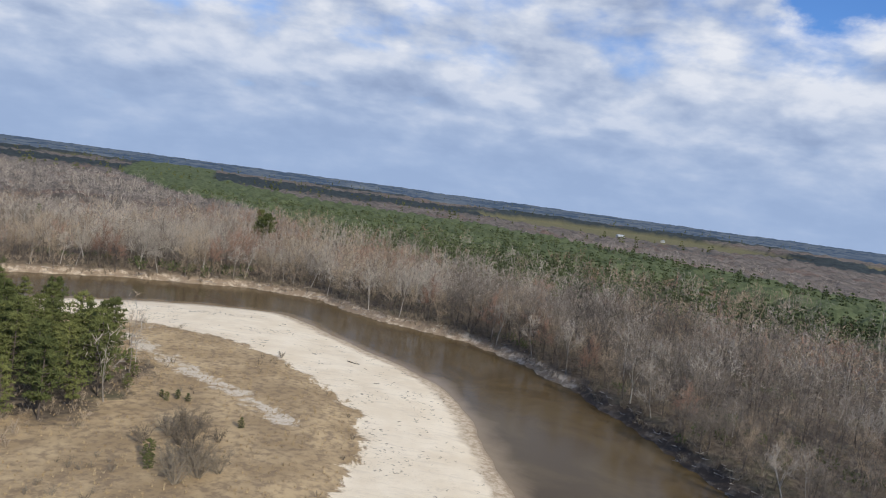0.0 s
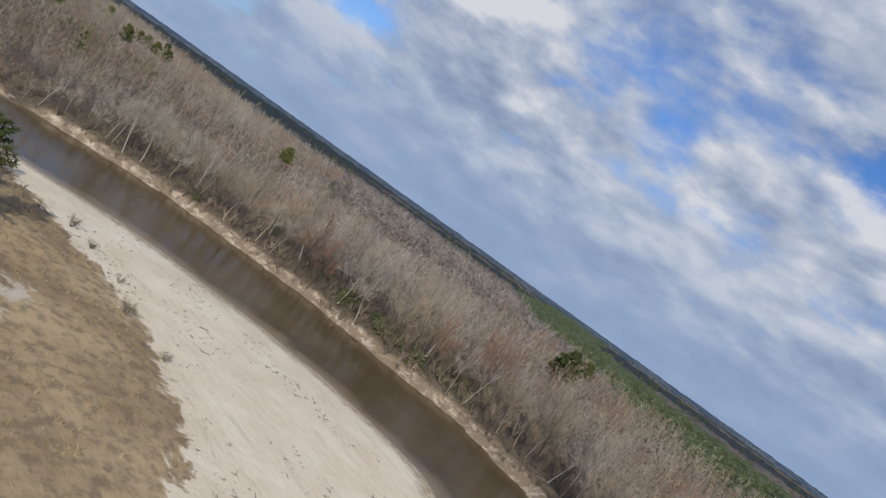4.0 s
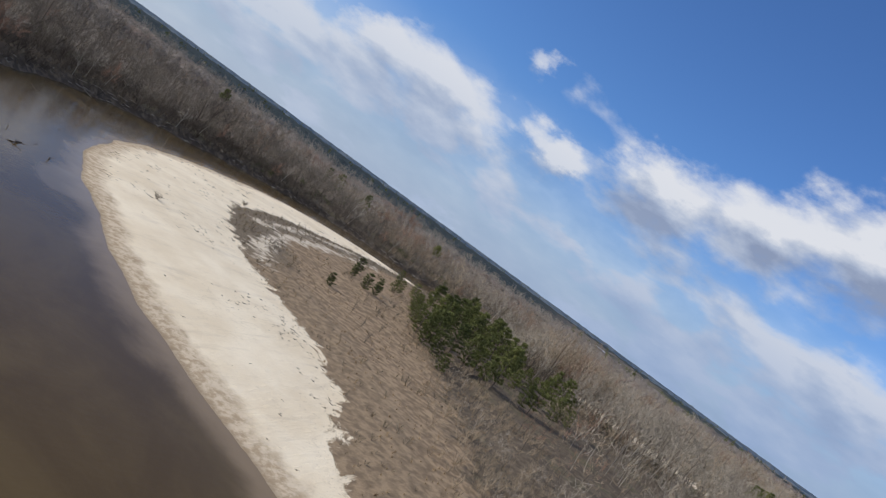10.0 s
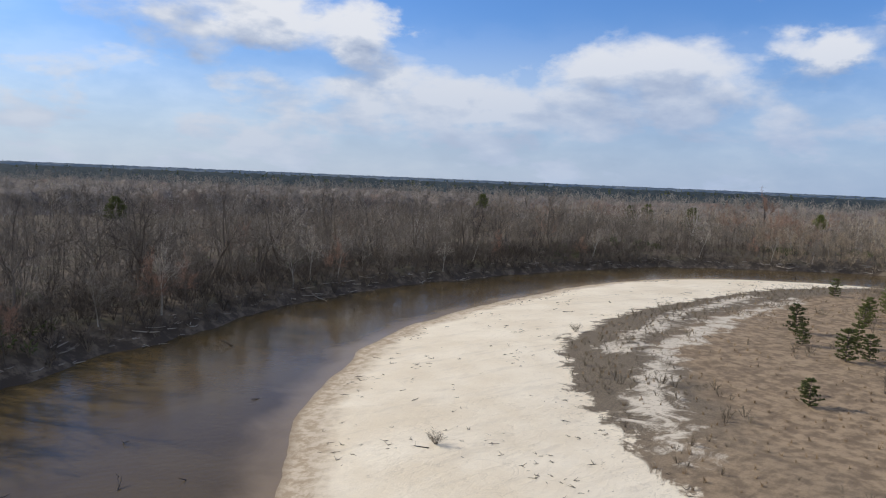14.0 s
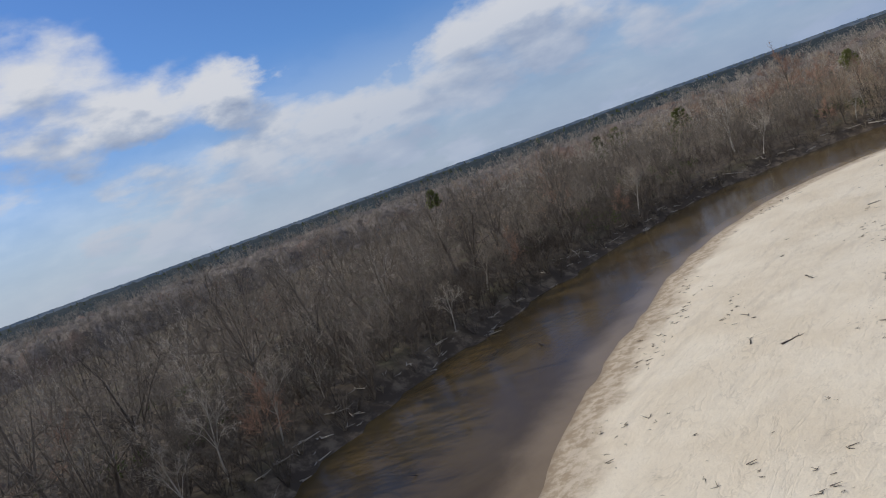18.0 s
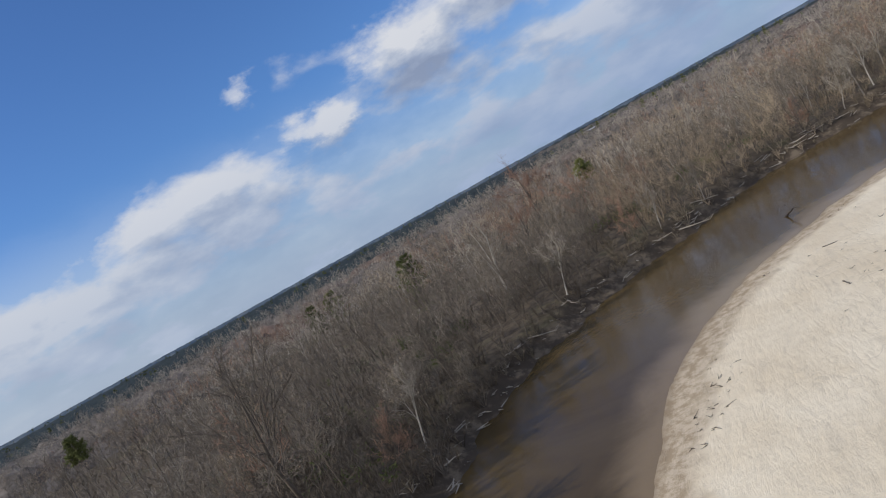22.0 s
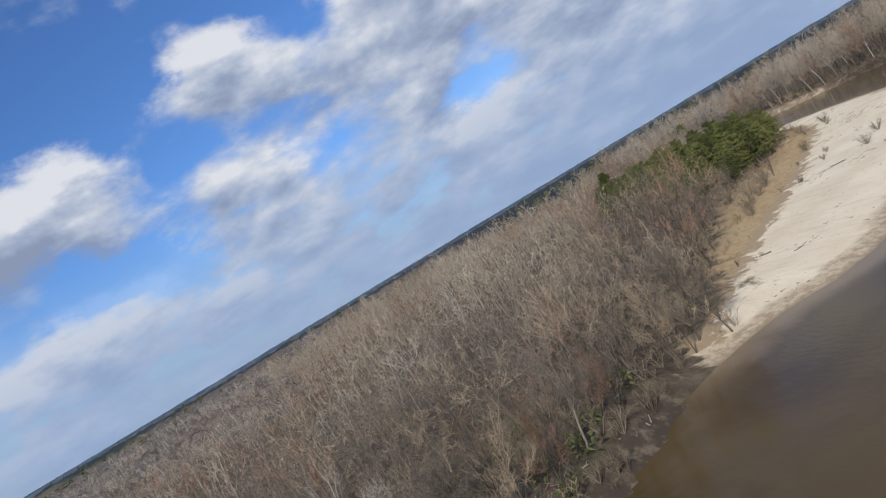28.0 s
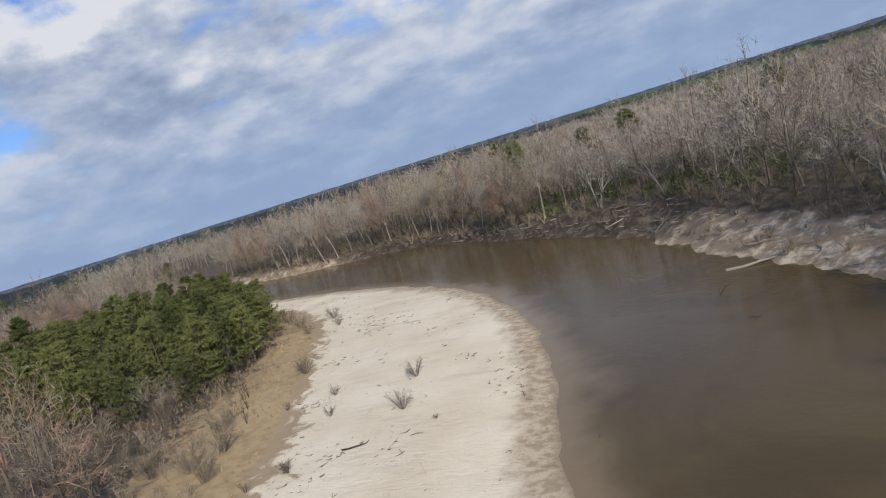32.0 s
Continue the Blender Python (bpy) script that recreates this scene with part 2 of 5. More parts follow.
def ground_material():
    m, nt, bsdf = material("ground", 0.95, spec=0.15)
    k = Kit(nt)
    p = k.place()
    shore, sand_in, far = k.attr("shore"), k.attr("sand_in"), k.attr("bank")
    n1 = k.noise(p, 0.09, 6.0, 0.62)
    n2 = k.noise(p, 0.6, 5.0, 0.6)
    n3 = k.noise(p, 6.0, 4.0, 0.6)
    flow = k.noise(k.stretch(p, (0.10, 0.5, 1), 32), 1.0, 5.0, 0.6)
    # pale dry sand with faint flow lines and damp stains
    sand = k.mix(k.step(n1, 0.3, 0.7), (0.76, 0.635, 0.455), (0.87, 0.755, 0.57))
    sand = k.mix(k.math("MULTIPLY", k.step(flow, 0.52, 0.70), 0.30), sand, (0.54, 0.455, 0.345))
    sand = k.mix(k.math("MULTIPLY", k.step(n3, 0.50, 0.8), 0.3), sand, (0.46, 0.40, 0.32))
    damp_edge = k.math("ADD", shore, k.math("MULTIPLY", k.math("SUBTRACT", k.noise(p, 0.22, 5.0, 0.6), 0.5), 6.0))
    damp = k.mix(k.step(k.noise(p, 0.8, 6.0, 0.7), 0.40, 0.6), (0.40, 0.305, 0.20), (0.60, 0.49, 0.355))
    sand = k.mix(k.step(damp_edge, 6.0, 2.5), sand, damp)
    sand = k.mix(k.math("MULTIPLY", k.step(shore, 1.6, -0.6), 0.8), sand, (0.24, 0.175, 0.11))
    # small scarps and strewn bark where floods ran over it
    patch = k.step(k.noise(p, 0.055, 4.0, 0.6, 0.5), 0.42, 0.54)
    patch = k.math("MULTIPLY", patch, k.step(shore, 6.0, 12.0))
    scarp = k.math("ABSOLUTE", k.math("SUBTRACT", k.noise(k.stretch(p, (0.10, 0.24, 1), 40), 1.0, 4.0, 0.6, 1.2), 0.5))
    mark = k.math("MULTIPLY", k.step(scarp, 0.014, 0.002), patch)
    sand = k.mix(k.math("MULTIPLY", mark, 0.2), sand, (0.36, 0.29, 0.21))
    crumbs = k.math("MULTIPLY", k.step(k.noise(k.stretch(p, (1.2, 2.6, 1), 25), 1.0, 5.0, 0.7), 0.60, 0.68), k.step(k.math("ADD", sand_in, k.math("MULTIPLY", k.noise(p, 0.12, 4.0), 26.0)), 5.0, 12.0))
    sand = k.mix(k.math("MULTIPLY", crumbs, 0.6), sand, (0.27, 0.21, 0.15))
    # dry grass with bare sandy lanes
    grass = k.mix(k.step(n1, 0.32, 0.68), (0.33, 0.235, 0.13), (0.52, 0.385, 0.22))
    grass = k.mix(k.math("MULTIPLY", k.step(n2, 0.42, 0.66), 0.7), grass, (0.20, 0.145, 0.095))
    dun = k.mix(k.step(n2, 0.35, 0.65), (0.19, 0.135, 0.086), (0.36, 0.26, 0.162))
    grass = k.mix(k.attr("dun"), grass, dun)
    scrub = k.math("MULTIPLY", k.attr("scrub"), k.step(k.math("ADD", sand_in, k.math("MULTIPLY", n1, 14.0)), 26.0, 18.0))
    grass = k.mix(scrub, grass, k.mix(k.step(n3, 0.35, 0.7), (0.105, 0.083, 0.060), (0.26, 0.205, 0.14)))
    lane = k.math("ADD", k.attr("lane"), k.math("MULTIPLY", k.math("SUBTRACT", k.noise(p, 0.20, 7.0, 0.72, 1.0), 0.5), 19.0))
    grass = k.mix(k.math("MULTIPLY", k.step(lane, 1.8, -1.0), k.math("ADD", 0.40, k.math("MULTIPLY", k.step(k.noise(p, 1.1, 5.0, 0.7), 0.64, 0.50), 0.60))), grass, k.mix(n2, (0.54, 0.46, 0.35), (0.70, 0.61, 0.48)))
    grass = k.mix(k.math("MULTIPLY", k.attr("third"), 0.6), grass, k.mix(k.step(n2, 0.35, 0.65), (0.36, 0.25, 0.135), (0.60, 0.45, 0.26)))
    # a smooth tan lip between sand and grass on the third bar
    lip = k.math("MULTIPLY", k.attr("third"), k.step(k.math("ADD", sand_in, k.math("MULTIPLY", k.noise(p, 0.3, 4.0), 2.5)), 4.6, 3.2))
    grass = k.mix(k.math("MULTIPLY", lip, 0.8), grass, (0.40, 0.30, 0.195))
    # leaf litter under the woods
    floor = k.mix(k.step(n2, 0.3, 0.7), (0.075, 0.058, 0.042), (0.17, 0.132, 0.092))
    floor = k.mix(k.math("MULTIPLY", k.step(n1, 0.5, 0.7), 0.4), floor, (0.12, 0.125, 0.06))
    # raw clay and sand of the cut banks
    # pale clay, its colour raised further to suggest sun on the third bend
    clay = k.mix(k.step(k.noise(p, 0.35, 6.0, 0.7), 0.46, 0.66), k.mix(k.attr("pale"), (0.075, 0.058, 0.044), (0.30, 0.225, 0.15)), k.mix(k.attr("pale"), (0.19, 0.15, 0.108), (0.64, 0.53, 0.39)))
    edge = k.math("ADD", sand_in, k.math("MULTIPLY", k.math("SUBTRACT", k.noise(p, 0.16, 7.0, 0.7, 0.8), 0.5), 16.0))
    col = k.mix(k.step(edge, -0.6, 0.9), sand, grass)
    wood_edge = k.attr("wood")
    col = k.mix(k.step(k.math("ADD", wood_edge, k.math("MULTIPLY", k.math("SUBTRACT", k.noise(p, 0.13, 7.0, 0.7, 0.6), 0.5), 2.2)), 0.3, 0.7), col, floor)
    col = k.mix(k.math("MULTIPLY", far, k.step(k.math("SUBTRACT", k.math("ADD", shore, k.math("MULTIPLY", n2, 3.0)), k.math("MULTIPLY", k.attr("raw"), 6.5)), 5.5, 3.5)), col, clay)
    k.link(col, bsdf.inputs["Base Color"])
    ripple = k.noise(k.stretch(p, (0.35, 1.1, 1), 55), 1.0, 6.0, 0.65, 0.5)
    k.bump(k.math("ADD", k.math("ADD", k.math("MULTIPLY", n2, 0.35), k.math("MULTIPLY", ripple, 0.5)), k.math("ADD", k.math("MULTIPLY", n3, 0.14), k.math("MULTIPLY", k.step(scarp, 0.0, 0.03), k.math("MULTIPLY", patch, 0.05)))), 0.6, 0.4, bsdf)
    return m


def water_material():
    m, nt, bsdf = material("muddy_water", 0.2, spec=0.25)
    k = Kit(nt)
    p = k.place()
    depth = k.attr("shore")
    silt = k.noise(p, 0.05, 5.0, 0.6, 0.8)
    deep = k.mix(k.step(silt, 0.35, 0.65), (0.084, 0.055, 0.023), (0.112, 0.076, 0.032))
    shallow = k.math("ADD", depth, k.math("MULTIPLY", k.math("SUBTRACT", k.noise(p, 0.08, 5.0, 0.6, 0.6), 0.5), 9.0))
    col = k.mix(k.math("MULTIPLY", k.step(shallow, -7.0, 0.0), k.attr("bar")), deep, (0.25, 0.18, 0.105))
    sandy = k.step(k.math("ADD", k.attr("shoal"), k.math("MULTIPLY", k.math("SUBTRACT", k.noise(p, 0.3, 4.0), 0.5), 2.0)), -1.2, 0.8)
    col = k.mix(k.math("MULTIPLY", sandy, 0.36), col, (0.25, 0.19, 0.125))
    k.link(col, bsdf.inputs["Base Color"])
    bsdf.inputs["IOR"].default_value = 1.33
    wave = k.math("ADD", k.noise(k.stretch(p, (0.9, 1.6, 1), 20), 1.0, 3.0, 0.5), k.math("MULTIPLY", k.noise(p, 0.12, 3.0), 1.2))
    k.bump(wave, 0.07, 0.35, bsdf)
    bsdf.inputs["Roughness"].default_value = 0.13
    return m


def canopy_material():
    m, nt, bsdf = material("distant_canopy", 0.95, spec=0.05)
    k = Kit(nt)
    p = k.place()
    pine, field = k.attr("pine"), k.attr("field")
    n1, n2 = k.noise(p, 0.016, 5.0, 0.65), k.noise(p, 0.11, 5.0, 0.7)
    n3 = k.noise(p, 0.5, 3.0, 0.7)
    bare = k.mix(k.step(n2, 0.3, 0.7), (0.085, 0.073, 0.064), (0.24, 0.205, 0.178))
    bare = k.mix(k.math("MULTIPLY", k.step(n1, 0.52, 0.68), 0.5), bare, (0.20, 0.115, 0.085))
    # far pines pulled towards dark blue-grey: haze put into their colour
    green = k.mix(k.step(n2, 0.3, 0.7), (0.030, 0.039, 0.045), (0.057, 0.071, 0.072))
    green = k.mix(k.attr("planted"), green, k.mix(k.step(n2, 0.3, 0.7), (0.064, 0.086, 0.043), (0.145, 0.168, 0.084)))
    grass = k.mix(n1, (0.13, 0.13, 0.06), (0.22, 0.19, 0.11))
    col = k.mix(k.step(k.math("ADD", pine, k.math("MULTIPLY", k.math("SUBTRACT", n2, 0.5), 0.9)), 0.42, 0.58), bare, green)
    col = k.mix(field, col, grass)
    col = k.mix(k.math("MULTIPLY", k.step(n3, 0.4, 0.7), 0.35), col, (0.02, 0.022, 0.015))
    k.link(col, bsdf.inputs["Base Color"])
    return m


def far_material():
    """The last woods and pale fields before the horizon; blue emission stands in for haze."""
    m, nt, bsdf = material("hazed_distance", 1.0, spec=0.0)
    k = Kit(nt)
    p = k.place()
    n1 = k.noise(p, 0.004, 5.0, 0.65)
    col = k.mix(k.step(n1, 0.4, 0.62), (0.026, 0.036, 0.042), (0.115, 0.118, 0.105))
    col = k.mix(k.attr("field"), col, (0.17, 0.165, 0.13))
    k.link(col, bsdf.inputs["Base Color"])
    # no lamp here: this weak blue glow imitates haze over the far land
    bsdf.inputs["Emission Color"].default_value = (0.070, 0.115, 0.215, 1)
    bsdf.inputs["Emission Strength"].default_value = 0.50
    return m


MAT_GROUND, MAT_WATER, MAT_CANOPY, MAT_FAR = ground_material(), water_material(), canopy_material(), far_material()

# ---- the plan of the river ----
PLAN = 0.8435       # metres to one unit of the lists below
# outer bank of the first bend, the second sand bar's edge, and the bank of the third reach
RIGHT_BANK = [(95, -260), (92, 60), (88, 120), (79, 167), (72, 187), (66, 206), (58, 232), (50, 250), (39, 271), (26, 292), (8, 306), (-16, 318),
              (-34, 331), (-48, 347), (-70, 357), (-93, 360), (-120, 350), (-145, 344), (-170, 330), (-189, 320), (-203, 308), (-214, 294), (-225, 279),
              (-231, 264), (-235, 250), (-243, 231), (-245, 210), (-250, 189), (-256, 172), (-262, 157), (-266, 146), (-276, 127), (-287, 111), (-302, 95), (-322, 79),
              (-345, 69), (-367, 62), (-390, 55), (-415, 50), (-440, 49), (-462, 52), (-485, 61), (-497, 71), (-511, 84), (-519, 96), (-524, 115),
              (-528, 150), (-531, 200), (-538, 250), (-555, 298), (-569, 320), (-584, 352), (-606, 384), (-640, 413), (-676, 449), (-706, 461), (-754, 464),
              (-806, 489), (-870, 530), (-950, 560), (-1300, 570)]
# first sand bar, its wooded neck, the long south bank and the third sand bar
LEFT_BANK = [(30, -260), (28, 60), (24, 147), (18, 177), (15, 197), (11, 214), (3, 231), (-8, 246), (-25, 264), (-40, 281), (-52, 295), (-63, 305),
             (-76, 306), (-98, 302), (-120, 293), (-140, 282), (-156, 271), (-166, 260), (-173, 251), (-178, 238), (-180, 215), (-186, 190), (-197, 165),
             (-210, 137), (-226, 110), (-245, 88), (-261, 74), (-285, 61), (-310, 43), (-335, 33), (-360, 25), (-385, 22), (-412, 20), (-440, 18),
             (-465, 20), (-490, 26), (-515, 38), (-541, 58), (-562, 77), (-576, 98), (-581, 115), (-585, 138), (-592, 160), (-592, 172), (-589, 184),
             (-584, 193), (-585, 215), (-589, 235), (-594, 258), (-603, 296), (-614, 322), (-630, 345), (-655, 369), (-683, 387), (-706, 396), (-740, 413),
             (-800, 440), (-870, 475), (-960, 500), (-1300, 505)]
# open ground (sand and dry grass) of the three bars, and where sand gives way to grass
BAR_1 = [(24, 147), (15, 197), (3, 231), (-25, 264), (-63, 305), (-98, 302), (-140, 282), (-173, 251), (-165, 240), (-140, 232), (-112, 222), (-84, 205),
         (-74, 190), (-72, 175), (-74, 152), (-90, 146), (-92, 128), (-72, 95), (-50, 60), (28, 60)]
GRASS_1 = [(-180, 238), (-157, 247), (-140, 250), (-118, 252), (-100, 252), (-82, 249), (-66, 242), (-52, 233), (-39, 220), (-26, 203), (-14, 183), (-10, 160),
           (-13, 134), (-12, 60), (-200, 60), (-200, 200)]
BAR_2 = [(-231, 264), (-235, 250), (-243, 231), (-245, 210), (-262, 157), (-287, 111), (-322, 79), (-367, 62), (-415, 50), (-462, 52), (-497, 71), (-519, 96), (-518, 118), (-495, 110),
         (-470, 118), (-440, 135), (-408, 153), (-372, 176), (-358, 190), (-338, 206), (-312, 226), (-282, 246), (-257, 260), (-244, 264), (-235, 263), (-231, 264)]
GRASS_2 = [(-205, 312), (-222, 290), (-232, 272), (-236.5, 257), (-247, 243), (-261, 227), (-280, 212), (-292, 192), (-298, 178), (-304, 162), (-312, 144), (-323, 128), (-340, 110), (-369, 97),
           (-395, 91), (-427, 86), (-458, 87), (-484, 92), (-516, 106), (-500, 300), (-240, 330)]
BAR_3 = [(-590, 177), (-584, 193), (-589, 235), (-603, 296), (-630, 345), (-683, 387), (-740, 413), (-725, 395), (-690, 352), (-670, 322), (-664, 302),
         (-664, 282), (-654, 258), (-638, 234), (-618, 207), (-600, 182)]
GRASS_3 = [(-593, 170), (-600, 184), (-609, 205), (-622, 236), (-632, 262), (-640, 282), (-652, 310), (-667, 338), (-690, 366), (-745, 405), (-850, 400),
           (-800, 150)]


def metres(line):
    return [(x * PLAN, y * PLAN) for x, y in line]


RIGHT_BANK, LEFT_BANK = metres(RIGHT_BANK), metres(LEFT_BANK)
BAR_1, BAR_2, BAR_3 = metres(BAR_1), metres(BAR_2), metres(BAR_3)
GRASS_1, GRASS_2, GRASS_3 = metres(GRASS_1), metres(GRASS_2), metres(GRASS_3)
LANES = [metres(v) for v in ([(-98, 229), (-73, 206), (-55, 191), (-46, 184)], [(-40, 178), (-30, 168)], [(-313, 155), (-320, 146), (-336, 134), (-350, 126), (-372, 119), (-400, 112), (-445, 104)],
                             [(-344, 119), (-366, 111), (-397, 101), (-440, 93)])]
SHOAL = metres([(-267, 139), (-261, 138), (-255, 143), (-252, 149), (-252.5, 153), (-257.5, 155), (-264, 152), (-267, 147)])
BARS = (BAR_1, BAR_2, BAR_3)
GRASS = (GRASS_1, GRASS_2, GRASS_3)


def inside(pts, poly):
    x, y = pts[:, 0], pts[:, 1]
    hit = np.zeros(len(pts), bool)
    for (x0, y0), (x1, y1) in zip(poly, poly[1:] + poly[:1]):
        if y0 != y1:
            hit ^= ((y0 > y) != (y1 > y)) & (x < (x1 - x0) * (y - y0) / (y1 - y0) + x0)
    return hit


def dist(pts, line, closed=False):
    x, y = np.ascontiguousarray(pts[:, 0], float), np.ascontiguousarray(pts[:, 1], float)
    best = np.full(len(pts), 1e12)
    for (ax, ay), (bx, by) in zip(line, line[1:] + (line[:1] if closed else [])):
        ux, uy = bx - ax, by - ay
        px, py = x - ax, y - ay
        t = (px * ux + py * uy) / max(ux * ux + uy * uy, 1e-9)
        np.clip(t, 0, 1, out=t)
        px -= t * ux
        py -= t * uy
        np.minimum(best, px * px + py * py, out=best)
    return np.sqrt(best)


def smooth(line, rounds=2):
    """Rounds off the corners of an open line."""
    p = np.array(line, float)
    for _ in range(rounds):
        q = np.repeat(p, 2, 0)[1:-1]
        q[0::2], q[1::2] = 0.75 * p[:-1] + 0.25 * p[1:], 0.25 * p[:-1] + 0.75 * p[1:]
        p = np.vstack([p[:1], q, p[-1:]])
    return [tuple(v) for v in p]


RIGHT, LEFT = smooth(RIGHT_BANK, 1), smooth(LEFT_BANK, 1)
RIVER = RIGHT + LEFT[::-1]


def in_bars(pts):
    return inside(pts, BAR_1) | inside(pts, BAR_2) | inside(pts, BAR_3)


def bar_edge(pts):
    """Metres outside the open bars (minus: inside)."""
    return np.min([dist(pts, v, True) * np.where(inside(pts, v), -1, 1) for v in BARS], 0)


def value_noise(x, y, seed):
    """Smooth noise on a unit lattice, -1 to 1."""
    xi, yi = np.floor(x).astype(np.int64), np.floor(y).astype(np.int64)
    fx, fy = x - xi, y - yi
    fx, fy = fx * fx * (3 - 2 * fx), fy * fy * (3 - 2 * fy)

    def h(i, j):
        v = np.sin(i * 127.1 + j * 311.7 + seed * 74.7) * 43758.5453
        return (v - np.floor(v)) * 2 - 1
    return (h(xi, yi) * (1 - fx) + h(xi + 1, yi) * fx) * (1 - fy) + (h(xi, yi + 1) * (1 - fx) + h(xi + 1, yi + 1) * fx) * fy


def survey(pts):
    """What lies at each place: metres from the water's edge (minus: in it), metres into the grass, openness, height."""
    near = (pts[:, 0] > -1150) & (pts[:, 0] < 400) & (pts[:, 1] > -350) & (pts[:, 1] < 750)
    n = len(pts)
    shore, sand_in, is_bar, is_open = np.full(n, 400.0), np.full(n, 60.0), np.zeros(n), np.zeros(n, bool)
    q = pts[near]
    wob = 1.6 * value_noise(q[:, 0] / 9, q[:, 1] / 9, 1) + 0.8 * value_noise(q[:, 0] / 3.5, q[:, 1] / 3.5, 2)
    s = np.minimum(dist(q, RIGHT), dist(q, LEFT)) * np.where(inside(q, RIVER), -1, 1)
    g = np.full(len(q), 60.0)
    for poly in GRASS:
        gi = dist(q, poly, True) * np.where(inside(q, poly), 1, -1)
        g = np.where(np.abs(gi) < np.abs(g), gi, g)
    o = np.zeros(len(q), bool)
    b = np.full(len(q), 1e3)
    for poly in BARS:
        ins = inside(q, poly)
        o |= ins
        b = np.minimum(b, np.where(ins, 0, dist(q, poly, True)))
    o |= (b < 6) & (s < 3.0)
    shore[near], sand_in[near], is_open[near] = s + np.where(b < 4, 0.9 + 0.5 * wob, wob), g, o
    is_bar[near] = np.clip((17 - b) / 8, 0, 1)
    raw = raw_bank(pts)
    cut = (3.6 + 1.4 * raw) * np.clip((shore - 0.2) / (5.0 + 7.0 * raw), 0, 1) ** 0.7 + raw * (0.8 * value_noise(pts[:, 0] / 5.0, pts[:, 1] / 5.0, 6) + 0.2 * value_noise(pts[:, 0] / 2.3, pts[:, 1] / 2.3, 7)) * np.clip(shore / 3, 0, 1)
    beach = 1.5 * (1 - np.exp(-np.maximum(shore, 0) / 13)) + np.clip(sand_in / 10, 0, 1) * 0.8
    z = is_bar * beach + (1 - is_bar) * cut
    z = np.where(shore < 0, np.maximum(-2.0, shore * 0.12), z)
    x, y = pts[:, 0], pts[:, 1]
    rough = 0.10 * value_noise(x / 6, y / 6, 3) * (0.4 + 0.6 * (1 - is_bar)) + 0.5 * value_noise(x / 45, y / 45, 4) * np.clip((shore - 10) / 20, 0, 1)
    z = z + np.where(shore > 1.5, rough, 0)
    r = np.hypot(x + 210, y - 170)
    south = np.clip(0.25 - (y - 170) / np.maximum(r, 1), 0, 1)
    z = z + (5 + 3 * south) * np.clip((r - 700) / 3600, 0, 1) ** 1.2
    return shore, sand_in, is_bar, is_open, z


def raw_bank(pts):
    """The slumped, sunlit clay bank at the third bend, 0 to 1."""
    x, y = pts[:, 0], pts[:, 1]
    return np.clip((np.minimum(y - 225, 345 - y)) / 12, 0, 1) * ((x > -530) & (x < -435) & (x > -500 - (y - 300) * 0.9 - 28))


def sheet(xs, ys):
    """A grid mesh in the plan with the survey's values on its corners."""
    gx, gy = np.meshgrid(xs, ys)
    pts = np.stack([gx.ravel(), gy.ravel()], 1)
    shore, sand_in, is_bar, is_open, z = survey(pts)
    nx, ny = len(xs), len(ys)
    i = (np.arange(ny - 1)[:, None] * nx + np.arange(nx - 1)[None]).ravel()
    quads = np.stack([i, i + 1, i + nx + 1, i + nx], 1)
    return pts, quads, shore, sand_in, is_bar, is_open, z


def mesh_from(name, verts, faces, mat=None, attrs=None, smooth_faces=False):
    """A mesh from arrays; faces is an (n, 3) or (n, 4) array."""
    me = bpy.data.meshes.new(name)
    k = faces.shape[1]
    me.vertices.add(len(verts))
    me.vertices.foreach_set("co", np.ascontiguousarray(verts, np.float32).ravel())
    me.loops.add(faces.size)
    me.loops.foreach_set("vertex_index", np.ascontiguousarray(faces, np.int32).ravel())
    me.polygons.add(len(faces))
    me.polygons.foreach_set("loop_start", np.arange(0, faces.size, k, dtype=np.int32))
    me.polygons.foreach_set("loop_total", np.full(len(faces), k, np.int32))
    me.polygons.foreach_set("use_smooth", np.full(len(faces), smooth_faces))
    for key, value in (attrs or {}).items():
        a = me.attributes.new(key, "FLOAT", "POINT")
        a.data.foreach_set("value", np.ascontiguousarray(value, np.float32))
    me.update(calc_edges=True)
    if mat:
        me.materials.append(mat)
    return me


def part(name, me, parent, label=""):
    ob = new(name, me)
    ob.parent = parent
    if label:
        tagged(ob, label)
    return ob


def spread(lo, hi, step, far_lo, far_hi, grow=1.16):
    """Even steps in the middle, then ever longer ones out to the horizon."""
    mid = list(np.arange(lo, hi + 0.1, step))
    for sgn, end, at in ((-1, far_lo, lo), (1, far_hi, hi)):
        d, v, more = step, at, []
        while abs(v) < abs(end) and len(more) < 90:
            d *= grow
            v += sgn * d
            more.append(v)
        more[-1] = end
        mid = more[::-1] + mid if sgn < 0 else mid + more
    return np.array(mid)


